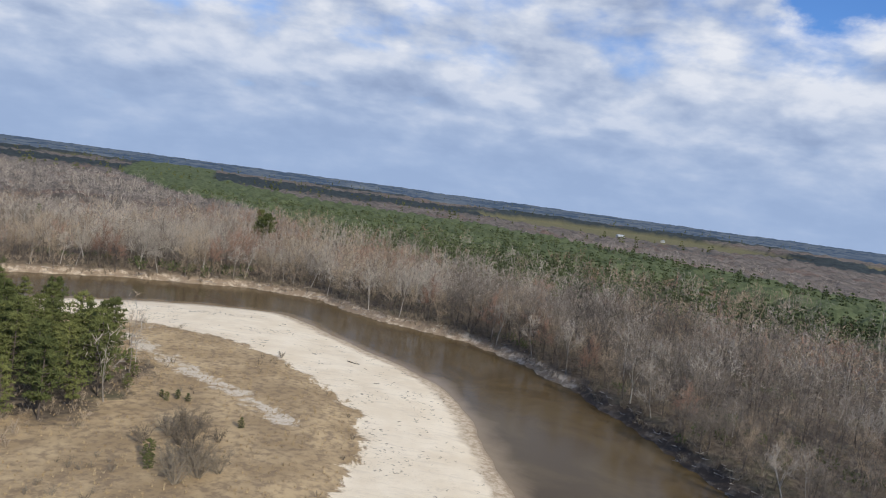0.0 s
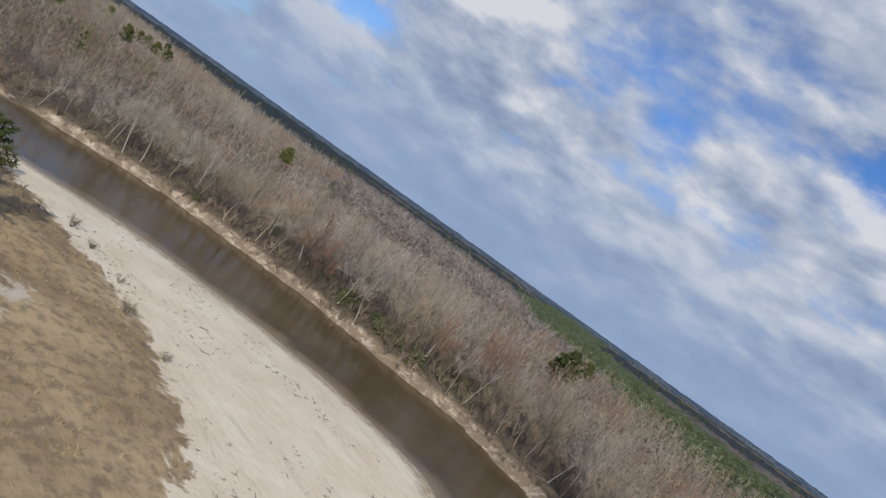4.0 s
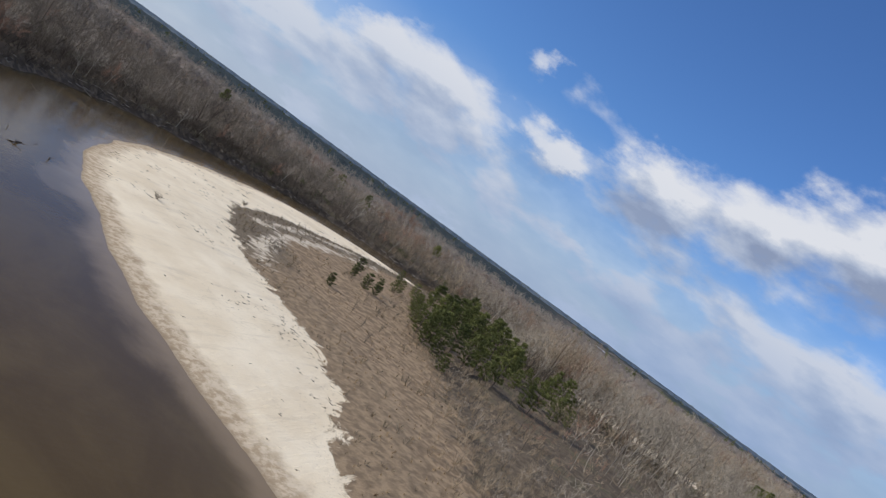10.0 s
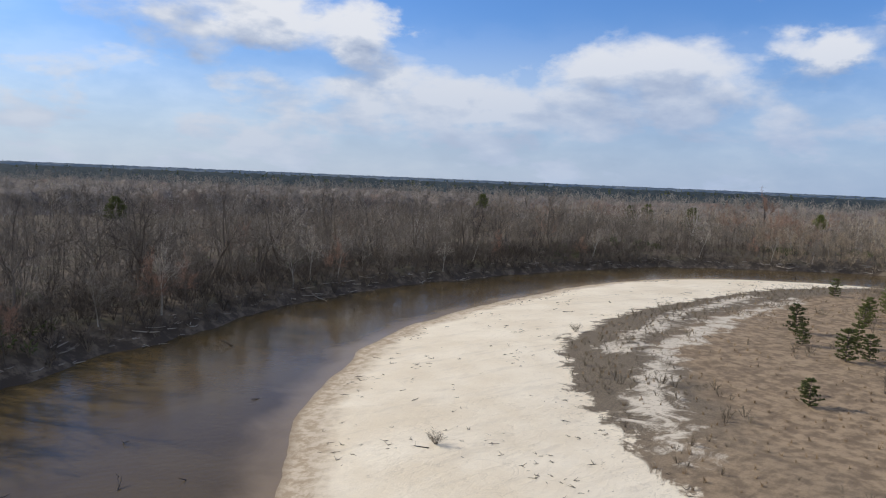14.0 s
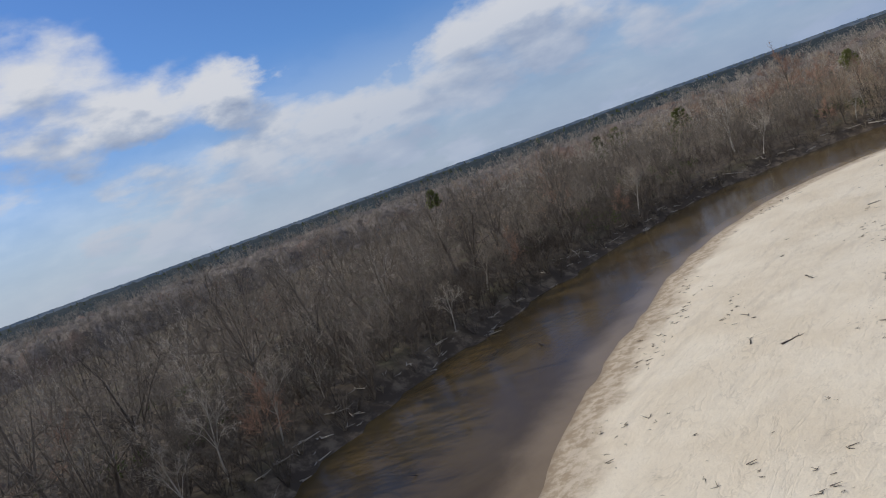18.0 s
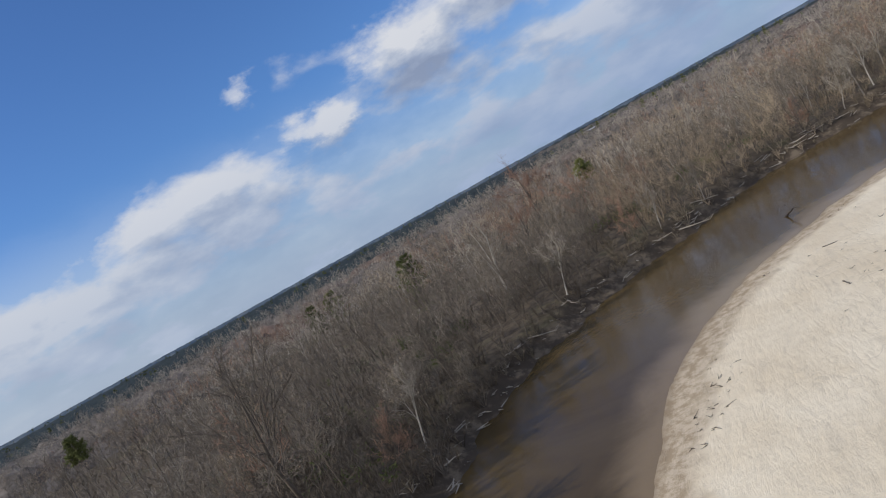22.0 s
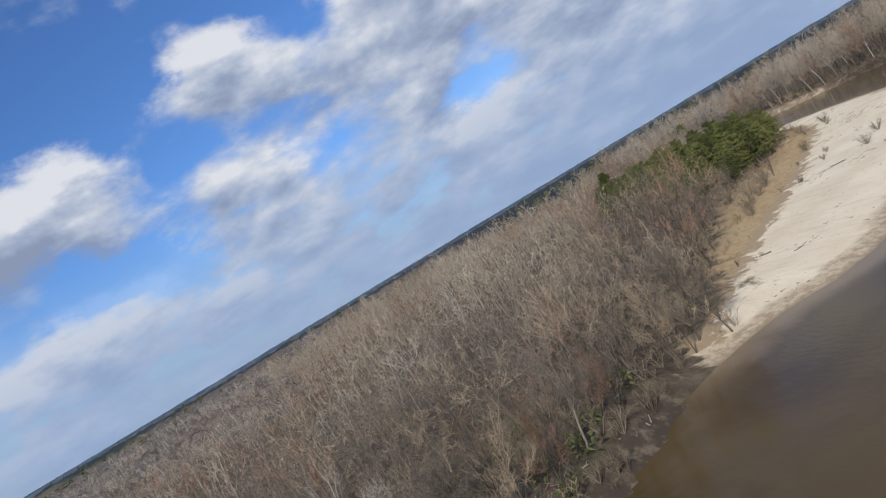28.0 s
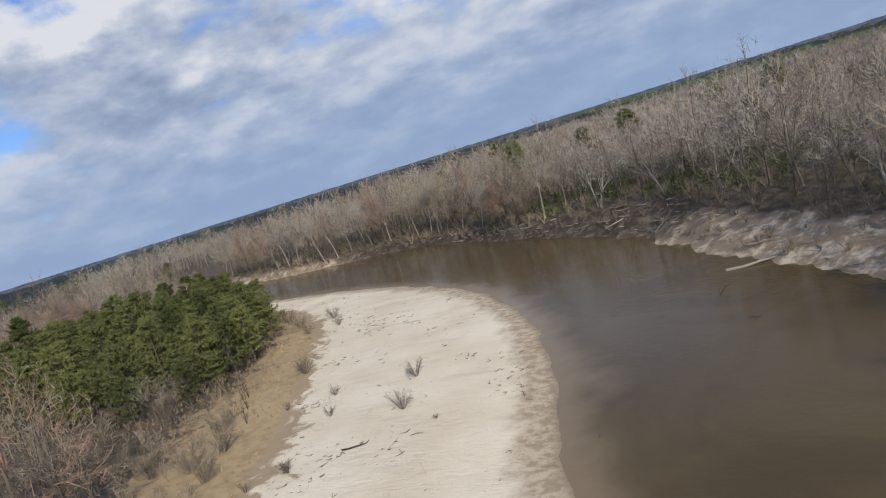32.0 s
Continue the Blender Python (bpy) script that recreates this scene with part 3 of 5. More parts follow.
# ---- ground and water ----
def build_ground():
    xs = spread(-760, 130, 2.2, -5200, 4700)
    ys = spread(-40, 440, 2.2, -4700, 5100)
    pts, quads, shore, sand_in, is_bar, is_open, z = sheet(xs, ys)
    verts = np.column_stack([pts, z])
    me = mesh_from("ground", verts, quads, MAT_GROUND, {"shore": shore, "sand_in": sand_in, "bank": 1 - is_bar, "wood": np.where((is_open & ~in_bars(pts)) | ((shore < 10) & (bar_edge(pts) < 8)), 0.0, np.clip(0.5 + bar_edge(pts) / 16, 0, 1)), "pale": np.maximum(((pts[:, 0] < -430) & (pts[:, 1] > 215)) * np.clip((-52 - pts[:, 0] * 0.6 - pts[:, 1] * 0.8) / 8, 0, 1), 0.85 * ((pts[:, 0] > -225) & (pts[:, 1] > 205) & (pts[:, 0] < 60))), "lane": np.min([dist(pts, v) for v in LANES], 0) - 1.3, "scrub": ((pts[:, 0] > -440) & (pts[:, 0] < -196)) * np.clip((140 - pts[:, 1]) / 18, 0.25, 1.0), "dun": ((pts[:, 0] > -440) & (pts[:, 0] < -196)) * 1.0, "raw": raw_bank(pts), "third": (pts[:, 0] < -470) * 1.0}, True)
    tagged(new("ground", me), "river sand bars, dry grass and leaf-littered wood floor", "ground", kind="structure")
    xs, ys = np.arange(-1090, 100, 2.5), np.arange(-210, 500, 2.5)
    pts, quads, shore, sand_in, is_bar, is_open, z = sheet(xs, ys)
    keep = (shore[quads] < 9).any(1)
    used = np.unique(quads[keep])
    back = np.zeros(len(pts), int)
    back[used] = np.arange(len(used))
    me = mesh_from("water", np.column_stack([pts[used], np.zeros(len(used))]), back[quads[keep]], MAT_WATER, {"shore": shore[used], "bar": is_bar[used], "shoal": (dist(pts, SHOAL, True) * np.where(inside(pts, SHOAL), 1, -1))[used]}, True)
    tagged(new("water", me), "slow muddy brown river water", "river", kind="structure")


build_ground()


# ---- wood: limbs, trees, brush ----
class Limbs:
    """Collects tapered three- to six-sided limbs and gives them back as one mesh's arrays."""

    def __init__(self):
        self.rows = {}

    def add(self, p0, p1, r0, r1, sides=3, mat=0):
        self.rows.setdefault((sides, r1 < 0.004), []).append((*p0, *p1, r0, r1, mat))

    def arrays(self):
        vs, fs, ms, base = [], [], [], 0
        for (n, tip), rows in self.rows.items():
            a = np.array(rows, float)
            p0, p1, r0, r1, mat = a[:, 0:3], a[:, 3:6], a[:, 6], a[:, 7], a[:, 8].astype(int)
            d = p1 - p0
            d = d / np.maximum(np.linalg.norm(d, axis=1, keepdims=True), 1e-6)
            ref = np.where(np.abs(d[:, 2:3]) > 0.9, [[1.0, 0, 0]], [[0, 0, 1.0]])
            u = np.cross(d, ref)
            u /= np.maximum(np.linalg.norm(u, axis=1, keepdims=True), 1e-6)
            w = np.cross(d, u)
            ang = np.arange(n) * 2 * math.pi / n
            ring = u[:, None] * np.cos(ang)[None, :, None] + w[:, None] * np.sin(ang)[None, :, None]
            low = p0[:, None] + ring * r0[:, None, None]
            m = len(a)
            i = np.arange(n)
            if n == 1:
                # a twig thinner than it can be told apart: one slim blade
                u = np.cross(d, np.sin(p0 * 37.7 + p1 * 11.3))
                u /= np.maximum(np.linalg.norm(u, axis=1, keepdims=True), 1e-6)
                vs.append(np.stack([p0 - u * r0[:, None], p0 + u * r0[:, None], p1], 1).reshape(-1, 3))
                fs.append(np.arange(3 * m).reshape(-1, 3) + base)
                ms.append(mat)
                base += 3 * m
                continue
            j = (i + 1) % n
            if tip:
                v = np.concatenate([low, p1[:, None]], 1)
                f = np.stack([i, np.full(n, n), j], 1)
            else:
                v = np.concatenate([low, p1[:, None] + ring * r1[:, None, None]], 1)
                f = np.concatenate([np.stack([i, i + n, j + n], 1), np.stack([i, j + n, j], 1)])
            k = v.shape[1]
            fs.append((f[None] + (np.arange(m) * k)[:, None, None] + base).reshape(-1, 3))
            ms.append(np.repeat(mat, len(f)))
            vs.append(v.reshape(-1, 3))
            base += m * k
        return np.concatenate(vs), np.concatenate(fs), np.concatenate(ms)


def unit(v):
    return v / max(np.linalg.norm(v), 1e-6)


def hardwood(rng, h, detail=2, wide=0.2, clear=0.42, old=False):
    """A bare broad-leaved tree: (trunk, crown). Limbs rise out of a clear trunk into a domed crown of fine twigs.
    detail 2: every twig; 1: branches and coarse twigs; 0: far off. old: stout crooked limbs, few twigs."""
    trunk, crown = Limbs(), Limbs()
    lean = np.array([rng.normal(0, 0.11), rng.normal(0, 0.11), 1.0])
    r = h * rng.uniform(0.009, 0.0125) * (0.9, 0.9, 1.5 if old else 1.0)[detail]
    th = h * rng.uniform(clear - 0.06, clear + 0.10)
    at, pts = np.zeros(3), [np.zeros(3)]
    steps = (1, 2, 4)[detail]
    for i in range(steps):
        lean = unit(lean + np.array([rng.normal(0, 0.05), rng.normal(0, 0.05), 0.02]))
        at = at + lean * th / steps
        pts.append(at)
    sides = (3, 4, 6)[detail]
    if detail == 2:
        trunk.add(pts[0] - [0, 0, 0.5], pts[0] + lean * 0.5, r * 1.7, r * 1.05, sides)
    for i in range(steps):
        trunk.add(pts[i] - ([0, 0, 0.5] if i == 0 else 0), pts[i + 1], r * (1 - 0.35 * i / steps), r * (1 - 0.35 * (i + 1) / steps), sides)
    middle = np.array([pts[-1][0], pts[-1][1], h * (clear + 0.16)])
    dome = np.array([h * wide, h * wide, h * 0.97 - middle[2]])
    limbs = (3, 5, int(rng.integers(5, 8)))[detail]
    turn = rng.uniform(0, 6.3)
    for a in range(limbs + 1):
        top = a == limbs
        start = pts[-1] if top else pts[0] + (pts[-1] - pts[0]) * rng.uniform(0.70, 1.0)
        ang, tilt = turn + a * 2.4 + rng.normal(0, 0.3), radians(rng.uniform(0, 15) if top else rng.uniform(30, 100))
        out = np.array([math.cos(ang) * math.sin(tilt), math.sin(ang) * math.sin(tilt), math.cos(tilt)])
        end = middle + out * dome * rng.uniform(0.70, 0.88)
        bend = start + (end - start) * [0.42, 0.42, 0.55] + np.array([rng.normal(0, 0.02), rng.normal(0, 0.02), 0.02]) * h * (2.4 if old else 1.0)
        rad = r * (0.55 if top else rng.uniform(0.28, 0.44))
        crown.add(start, bend, rad, rad * 0.55, (3, 3, 4)[detail])
        crown.add(bend, end, rad * 0.55, 0.02, 3)
        for b in range((3, 4, 6)[detail]):
            f = rng.uniform(0.35, 1.0)
            s = start + (bend - start) * f * 2 if f < 0.5 else bend + (end - bend) * (f - 0.5) * 2
            bway = unit(unit(s - middle + [0, 0, h * 0.12]) * 0.8 + rng.normal(0, 0.45, 3) + np.array([0, 0, 0.35]))
            e = s + bway * h * rng.uniform(0.11, 0.21)
            if detail == 0:
                crown.add(s, e, 0.07, 0.0, 1, 1)
            else:
                crown.add(s, e, 0.026 + 0.008 * h / 15, 0.010 if detail == 2 else 0.0, 3, 1)
            for j in range((4, 11, 5 if old else 20)[detail]):
                o = s + (e - s) * rng.uniform(0.15, 1.0)
                tw = unit(bway * 0.55 + rng.normal(0, 0.75, 3) + np.array([0, 0, 0.15]))
                long_ = h * rng.uniform(0.05, 0.115)
                if detail == 2 and j < 6:
                    crown.add(o, o + tw * long_, 0.022, 0.0, 3, 1)
                else:
                    crown.add(o, o + tw * long_, (0.06, 0.028, 0.020)[detail], 0.0, 1, 1)
    # the outermost sprays, which give the crown its rounded, hazy edge
    for j in range(0 if old else (34, 120, 200)[detail]):
        d = rng.normal(0, 1, 3)
        d[2] = abs(d[2]) * 0.9 - 0.25
        d = unit(d)
        o = middle + d * dome * rng.uniform(0.72, 1.0)
        tw = unit(d * 0.7 + rng.normal(0, 0.5, 3) + np.array([0, 0, 0.25]))
        crown.add(o - tw * h * 0.03, o + tw * h * rng.uniform(0.03, 0.065), (0.055, 0.027, 0.018)[detail], 0.0, 1, 1)
    return trunk, crown


def pine(rng, h, detail=2, bare=0.35, wide=0.17):
    """A pine: trunk and a ragged crown of needle tufts on whorls of branches."""
    trunk, crown = Limbs(), Limbs()
    r = h * rng.uniform(0.010, 0.013)
    lean = np.array([rng.normal(0, 0.02), rng.normal(0, 0.02), 1.0])
    trunk.add(np.array([0, 0, -0.5]), lean * h * 0.55, r, r * 0.65, 3 if detail == 0 else 6)
    trunk.add(lean * h * 0.55, lean * h * 0.97, r * 0.65, 0.03, 3 if detail == 0 else 5)
    whorls = (5, 6, 10)[detail]
    for i in range(whorls):
        f = bare + (1 - bare) * (i + rng.uniform(0, 0.6)) / whorls
        g = (f - bare) / (1 - bare)
        reach = h * wide * (1.03 - min(g, 1.0) ** 2.0) ** 0.75 * min(1.0, 0.7 + 1.5 * g) * rng.uniform(0.8, 1.12)
        n = (4, 5, 5)[detail]
        for a in range(n):
            ang = a * 6.283 / n + i * 1.1 + rng.normal(0, 0.35)
            way = np.array([math.cos(ang), math.sin(ang), rng.uniform(0.0, 0.45)])
            s = lean * h * f
            reach_a = reach * rng.uniform(0.6, 1.1)
            e = s + way * reach_a
            if detail == 0:
                crown.add(e + [0, 0, 0.3], s + way * reach_a * 0.15, rng.uniform(0.55, 0.85) * h / 15, 0.0, 4, 1)
                continue
            if detail == 2:
                crown.add(s, e, 0.05, 0.015, 3, 0)
            for c in ((0.42, 0.74, 1.0) if detail == 2 else (0.6, 1.0)):
                o = s + (e - s) * c
                for j in range(15 if detail == 2 else 4):
                    nw = unit(rng.normal(0, 1, 3) + way * 0.6 + np.array([0, 0, 0.35]))
                    crown.add(o - nw * 0.1, o + nw * h * rng.uniform(0.045, 0.08) * (1 if detail == 2 else 1.6), h * ((0.0115 if j < 4 else 0.0095) if detail == 2 else 0.017), 0.0, 1 if detail == 2 and j >= 4 else 3, 1)
    return trunk, crown


def shrub(rng, h, stems=9, twigs=5, wide=0.5, thick=0.03, fine=False):
    """A leafless bush: stems from one root with side twigs."""
    b = Limbs()
    for _ in range(stems):
        ang = rng.uniform(0, 6.3)
        way = unit(np.array([math.cos(ang) * wide, math.sin(ang) * wide, 1.0]) * [rng.uniform(0.3, 1.4), rng.uniform(0.3, 1.4), 1])
        e = way * h * rng.uniform(0.6, 1.0)
        b.add(np.array([0, 0, -0.2]), e, thick, 0.0, 3)
        for _ in range(twigs):
            o = e * rng.uniform(0.3, 0.95)
            b.add(o, o + unit(way + rng.normal(0, 0.7, 3)) * h * rng.uniform(0.15, 0.4), thick * 0.6, 0.0, 1 if fine else 3)
    return b


def tuft_bush(rng, h, n=40, wide=0.55, size=0.25):
    """A leafy evergreen bush: short pointed sprays round a rounded, uneven body."""
    b = Limbs()
    for _ in range(n):
        d = unit(rng.normal(0, 1, 3))
        c = np.array([d[0] * wide * h, d[1] * wide * h, h * (0.5 + 0.45 * d[2])]) * [1, 1, 1] * rng.uniform(0.55, 1.0)
        c[2] = max(c[2], 0.1)
        b.add(c, c + unit(d + rng.normal(0, 0.4, 3) + [0, 0, 0.3]) * h * rng.uniform(0.15, 0.3), size * h * 0.3, 0.0, 4)
    return b


def log_limbs(rng, length, r, branches=4, roots=True):
    """A fallen trunk along x, with stubs of branches and a root plate."""
    b = Limbs()
    p = np.array([0.0, 0, r * 0.6])
    n = 4
    for i in range(n):
        q = p + np.array([length / n, rng.normal(0, 0.03) * length, rng.normal(0, 0.012) * length])
        q[2] = max(q[2], r * 0.4)
        b.add(p, q, r * (1 - 0.17 * i), r * (1 - 0.17 * (i + 1)), 7)
        p = q
    for _ in range(branches):
        s = np.array([rng.uniform(0.45, 1.0) * length, 0, r * 0.6])
        d = unit(np.array([rng.uniform(0.3, 1.0), rng.normal(0, 0.7), rng.uniform(0.0, 0.9)]))
        e = s + d * length * rng.uniform(0.12, 0.3)
        b.add(s, e, r * 0.28, r * 0.08, 4)
        b.add(e, e + unit(d + rng.normal(0, 0.4, 3)) * length * 0.12, r * 0.08, 0.0, 3)
    if roots:
        for a in range(6):
            d = np.array([-0.5, math.cos(a * 1.05), math.sin(a * 1.05)])
            s = np.array([0.0, 0, r * 0.6])
            b.add(s, s + d * r * rng.uniform(1.6, 3.0), r * 0.45, 0.0, 4)
    return b


def limb_mesh(name, limbs, mats):
    v, f, m = limbs.arrays()
    me = mesh_from(name, v, f)
    for mat in mats:
        me.materials.append(mat)
    me.polygons.foreach_set("material_index", np.minimum(m, len(mats) - 1).astype(np.int32))
    me.polygons.foreach_set("use_smooth", np.ones(len(f), bool))
    return me


def scatter(name, kinds, places, mats, label, category):
    """ONE mesh of many copies: kinds is a list of limb arrays; places rows of x, y, z, size, kind."""
    vs, fs, ms, tones, base = [], [], [], [], 0
    rng = np.random.default_rng(len(places))
    for i, (v, f, m) in enumerate(kinds):
        rows = places[places[:, 4].astype(int) == i]
        if not len(rows):
            continue
        a = rng.uniform(0, 2 * math.pi, len(rows))
        c, s, k = np.cos(a)[:, None], np.sin(a)[:, None], rows[:, 3:4]
        kz = k * rng.uniform(0.88, 1.12, (len(rows), 1))
        x = (v[None, :, 0] * c - v[None, :, 1] * s) * k + rows[:, 0:1]
        y = (v[None, :, 0] * s + v[None, :, 1] * c) * k + rows[:, 1:2]
        z = v[None, :, 2] * kz + rows[:, 2:3]
        vs.append(np.stack([x, y, z], 2).reshape(-1, 3).astype(np.float32))
        fs.append((f[None] + (np.arange(len(rows)) * len(v))[:, None, None] + base).reshape(-1, 3))
        ms.append(np.tile(m, len(rows)))
        tones.append(np.repeat(rng.random(len(rows)), len(v)))
        base += len(rows) * len(v)
    me = mesh_from(name, np.concatenate(vs), np.concatenate(fs), None, {"tree": np.concatenate(tones)})
    for mat in mats:
        me.materials.append(mat)
    me.polygons.foreach_set("material_index", np.minimum(np.concatenate(ms), len(mats) - 1).astype(np.int32))
    return tagged(new(name, me), label, category, kind="stuff")


def jittered(lo, hi, step, rng, jit=0.42):
    gx, gy = np.meshgrid(np.arange(lo[0], hi[0], step), np.arange(lo[1], hi[1], step))
    p = np.stack([gx.ravel(), gy.ravel()], 1)
    return p + rng.uniform(-jit, jit, p.shape) * step


def tree_height(p):
    """Taller woods north of the first bend."""
    north = np.clip((p[:, 0] + 230) / 110, 0, 1) * np.clip((p[:, 1] - 150) / 60, 0, 1)
    low = 0.38 + 0.62 * np.clip(np.minimum(dist(p, BAR_2, True), dist(p, BAR_3, True) + np.where(p[:, 1] < 212, 60, 0)) / 48, 0, 1)
    third = np.clip((-370 - p[:, 0]) / 30, 0, 1) * np.clip((p[:, 1] - 120) / 40, 0, 1) * np.where((p[:, 0] < -470) & (p[:, 1] < 225), 0.5, 1.0)
    return low * (13.5 + 5.5 * north + 5.0 * third + 2.0 * value_noise(p[:, 0] / 60, p[:, 1] / 60, 8))


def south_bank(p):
    """The shaded woods outside the second bend, whose twigs and brush get darker colours."""
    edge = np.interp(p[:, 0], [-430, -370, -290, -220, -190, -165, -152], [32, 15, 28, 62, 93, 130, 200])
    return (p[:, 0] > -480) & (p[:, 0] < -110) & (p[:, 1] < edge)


PINE_LINE = [(-1000, 2400), (-505, 1110), (-300, 760), (-130, 560), (-80, 505), (-15, 430), (60, 350), (110, 325), (160, 285), (210, 215), (420, 260), (360, 420), (270, 560), (180, 720),
             (60, 900), (-180, 960), (-400, 1250), (-800, 2500)]


CLUMP_1 = [(-72, 147), (-78, 178), (-83, 200), (-95, 214), (-125, 228), (-155, 238), (-168, 238), (-168, 215), (-150, 190), (-120, 160), (-95, 144)]
CLUMP_2 = [(-358, 186), (-372, 177), (-400, 160), (-430, 142), (-465, 121), (-480, 135), (-470, 165), (-440, 200), (-410, 225), (-385, 215)]
CLUMP_3 = [(-664, 300), (-671, 325), (-692, 352), (-715, 378), (-745, 395), (-775, 380), (-790, 350), (-770, 320), (-735, 295), (-700, 278), (-672, 280)]


FIELDS = [(-1514, 884, 260), (-1566, -55, 240), (390, 1448, 330), (-1250, 520, 150)]     # far clearings: centre and half-width


def in_field(p):
    hit = np.zeros(len(p), bool)
    for x, y, r in FIELDS:
        hit |= np.hypot(p[:, 0] - x, p[:, 1] - y) < r
    return hit


def wanted(p, shore, is_open):
    """Woodland that the flight passes or overlooks."""
    hidden = ((p[:, 0] > -100) & (p[:, 1] < 85) & ~((p[:, 0] < -20) & (p[:, 1] > 40))) | ((p[:, 0] > -150) & (p[:, 1] < 20)) | ((p[:, 0] > 150) & (p[:, 1] < 120))
    for poly in (CLUMP_1, CLUMP_2, CLUMP_3):
        hidden |= inside(p, metres(poly))
    return ~is_open & (shore > 2.2 + 8.0 * raw_bank(p)) & ~hidden


def build_woods():
    rng = np.random.default_rng(5)
    leaf_sets = [[MAT_GREYBARK, MAT_TWIG], [MAT_BARK, MAT_TWIG_TAN], [MAT_BARK, MAT_TWIG_RED], [MAT_PALE, MAT_TWIG], [MAT_BARK, MAT_TWIG_DUN_SHADED]]

    # the riverside rows, tree by tree
    p = jittered((-700, -40), (130, 430), 4.6, rng)
    shore, sand_in, is_bar, is_open, z = survey(p)
    ok = wanted(p, shore, is_open) & (shore < 8.5) & (np.hypot(p[:, 0] + 148, p[:, 1] - 205) > 24)
    p, z, shore = p[ok], z[ok], shore[ok]
    order = np.argsort(shore + rng.uniform(0, 3, len(p)))[:300]
    taken = p[order]
    kinds = []
    for i in range(13):
        t, c = hardwood(rng, 15.0, 2, wide=rng.uniform(0.22, 0.34), clear=rng.uniform(0.34, 0.46) if i % 3 == 0 else rng.uniform(0.16, 0.30))
        style = leaf_sets[(0, 1, 0, 3, 1, 2, 0, 1, 1, 0, 4, 4, 4)[i]]
        kinds.append((limb_mesh("trunk", t, style), limb_mesh("crown", c, style)))
    names = ("grey bare tree", "tan bare tree", "grey bare tree", "pale-barked bare tree", "tan bare tree", "red-budded bare tree", "grey bare tree", "tan bare tree", "tan bare tree", "grey bare tree", "dun shade-toned bare tree", "dun shade-toned bare tree", "dun shade-toned bare tree")
    hs = tree_height(taken)
    first = {}
    # south bank trees take the darker twigs as painted shade
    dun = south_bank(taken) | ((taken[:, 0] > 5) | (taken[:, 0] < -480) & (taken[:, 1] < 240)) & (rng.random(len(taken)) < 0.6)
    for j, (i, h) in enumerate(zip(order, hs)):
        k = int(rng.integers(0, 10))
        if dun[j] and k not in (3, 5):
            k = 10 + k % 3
        s = h / 15.0 * rng.uniform(0.72, 1.12)
        m = pose(p[i, 0], p[i, 1], z[i] - 0.1, rng.normal(0, 3), rng.normal(0, 3), rng.uniform(0, 360)) @ Matrix.Diagonal((s, s, s, 1))
        top = new("bare_tree")
        top.matrix_world = m
        part("trunk", kinds[k][0], top)
        part("crown", kinds[k][1], top)
        tagged(top, names[k] + " with thin twigs on the river bank", "tree", "riverside bare trees")

    # rows behind them
    mids = []
    for i in range(9):
        t, c = hardwood(rng, 15.0, 1, wide=rng.uniform(0.25, 0.36), clear=rng.uniform(0.16, 0.36))
        v, f, m = t.arrays()
        v2, f2, m2 = c.arrays()
        mids.append((np.concatenate([v, v2]), np.concatenate([f, f2 + len(v)]), np.concatenate([m, m2])))
    p = jittered((-740, -60), (160, 440), 6.0, rng)
    shore, sand_in, is_bar, is_open, z = survey(p)
    ok = wanted(p, shore, is_open) & (shore < 62) & (shore > 4)
    near = np.array([np.min(np.hypot(*(taken - q).T)) for q in p[ok]]) if ok.any() else []
    idx = np.flatnonzero(ok)[near > 3.0]
    p, z = p[idx], z[idx]
    # a close stand on the inside bank across from the third bar
    q = jittered((-470, 125), (-385, 262), 4.4, rng)
    q_shore, _, _, q_open, q_z = survey(q)
    q_ok = wanted(q, q_shore, q_open) & (q_shore > 3) & (q_shore < 34) & (q[:, 0] < np.interp(q[:, 1], [125, 262], [-420, -440]) + 40)
    p, z = np.vstack([p, q[q_ok]]), np.concatenate([z, q_z[q_ok]])
    patch = value_noise(p[:, 0] / 32, p[:, 1] / 32, 11) + rng.normal(0, 0.35, len(p))
    tone = np.where(patch > 0.75, 2, np.where(patch > 0.1, 1, 0))
    tone[rng.random(len(p)) < 0.05] = 3
    shady = (p[:, 0] < -430) & (p[:, 1] > 225) & (rng.random(len(p)) < 0.3)
    tone[shady] = 4
    tone[(p[:, 0] < -455) & (p[:, 1] < 235) & (tone == 0) & (rng.random(len(p)) < 0.75)] = 1
    # shade of the backlit south bank, painted by the darker twig material
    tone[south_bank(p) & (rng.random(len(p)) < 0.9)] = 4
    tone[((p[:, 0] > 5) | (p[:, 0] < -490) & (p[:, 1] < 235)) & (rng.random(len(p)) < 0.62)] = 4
    size = tree_height(p) / 15 * rng.uniform(0.68, 1.22, len(p))
    size = size * (1 + 0.22 * value_noise(p[:, 0] / 11, p[:, 1] / 11, 12))
    rows = np.column_stack([p, z - 0.1, size, rng.integers(0, 9, len(p))])
    inner = [[MAT_BARK, MAT_TWIG], [MAT_BARK, MAT_TWIG_TAN], [MAT_BARK, MAT_TWIG_RED], [MAT_PALE, MAT_TWIG], [MAT_BARK, MAT_TWIG_DUN_SHADED]]
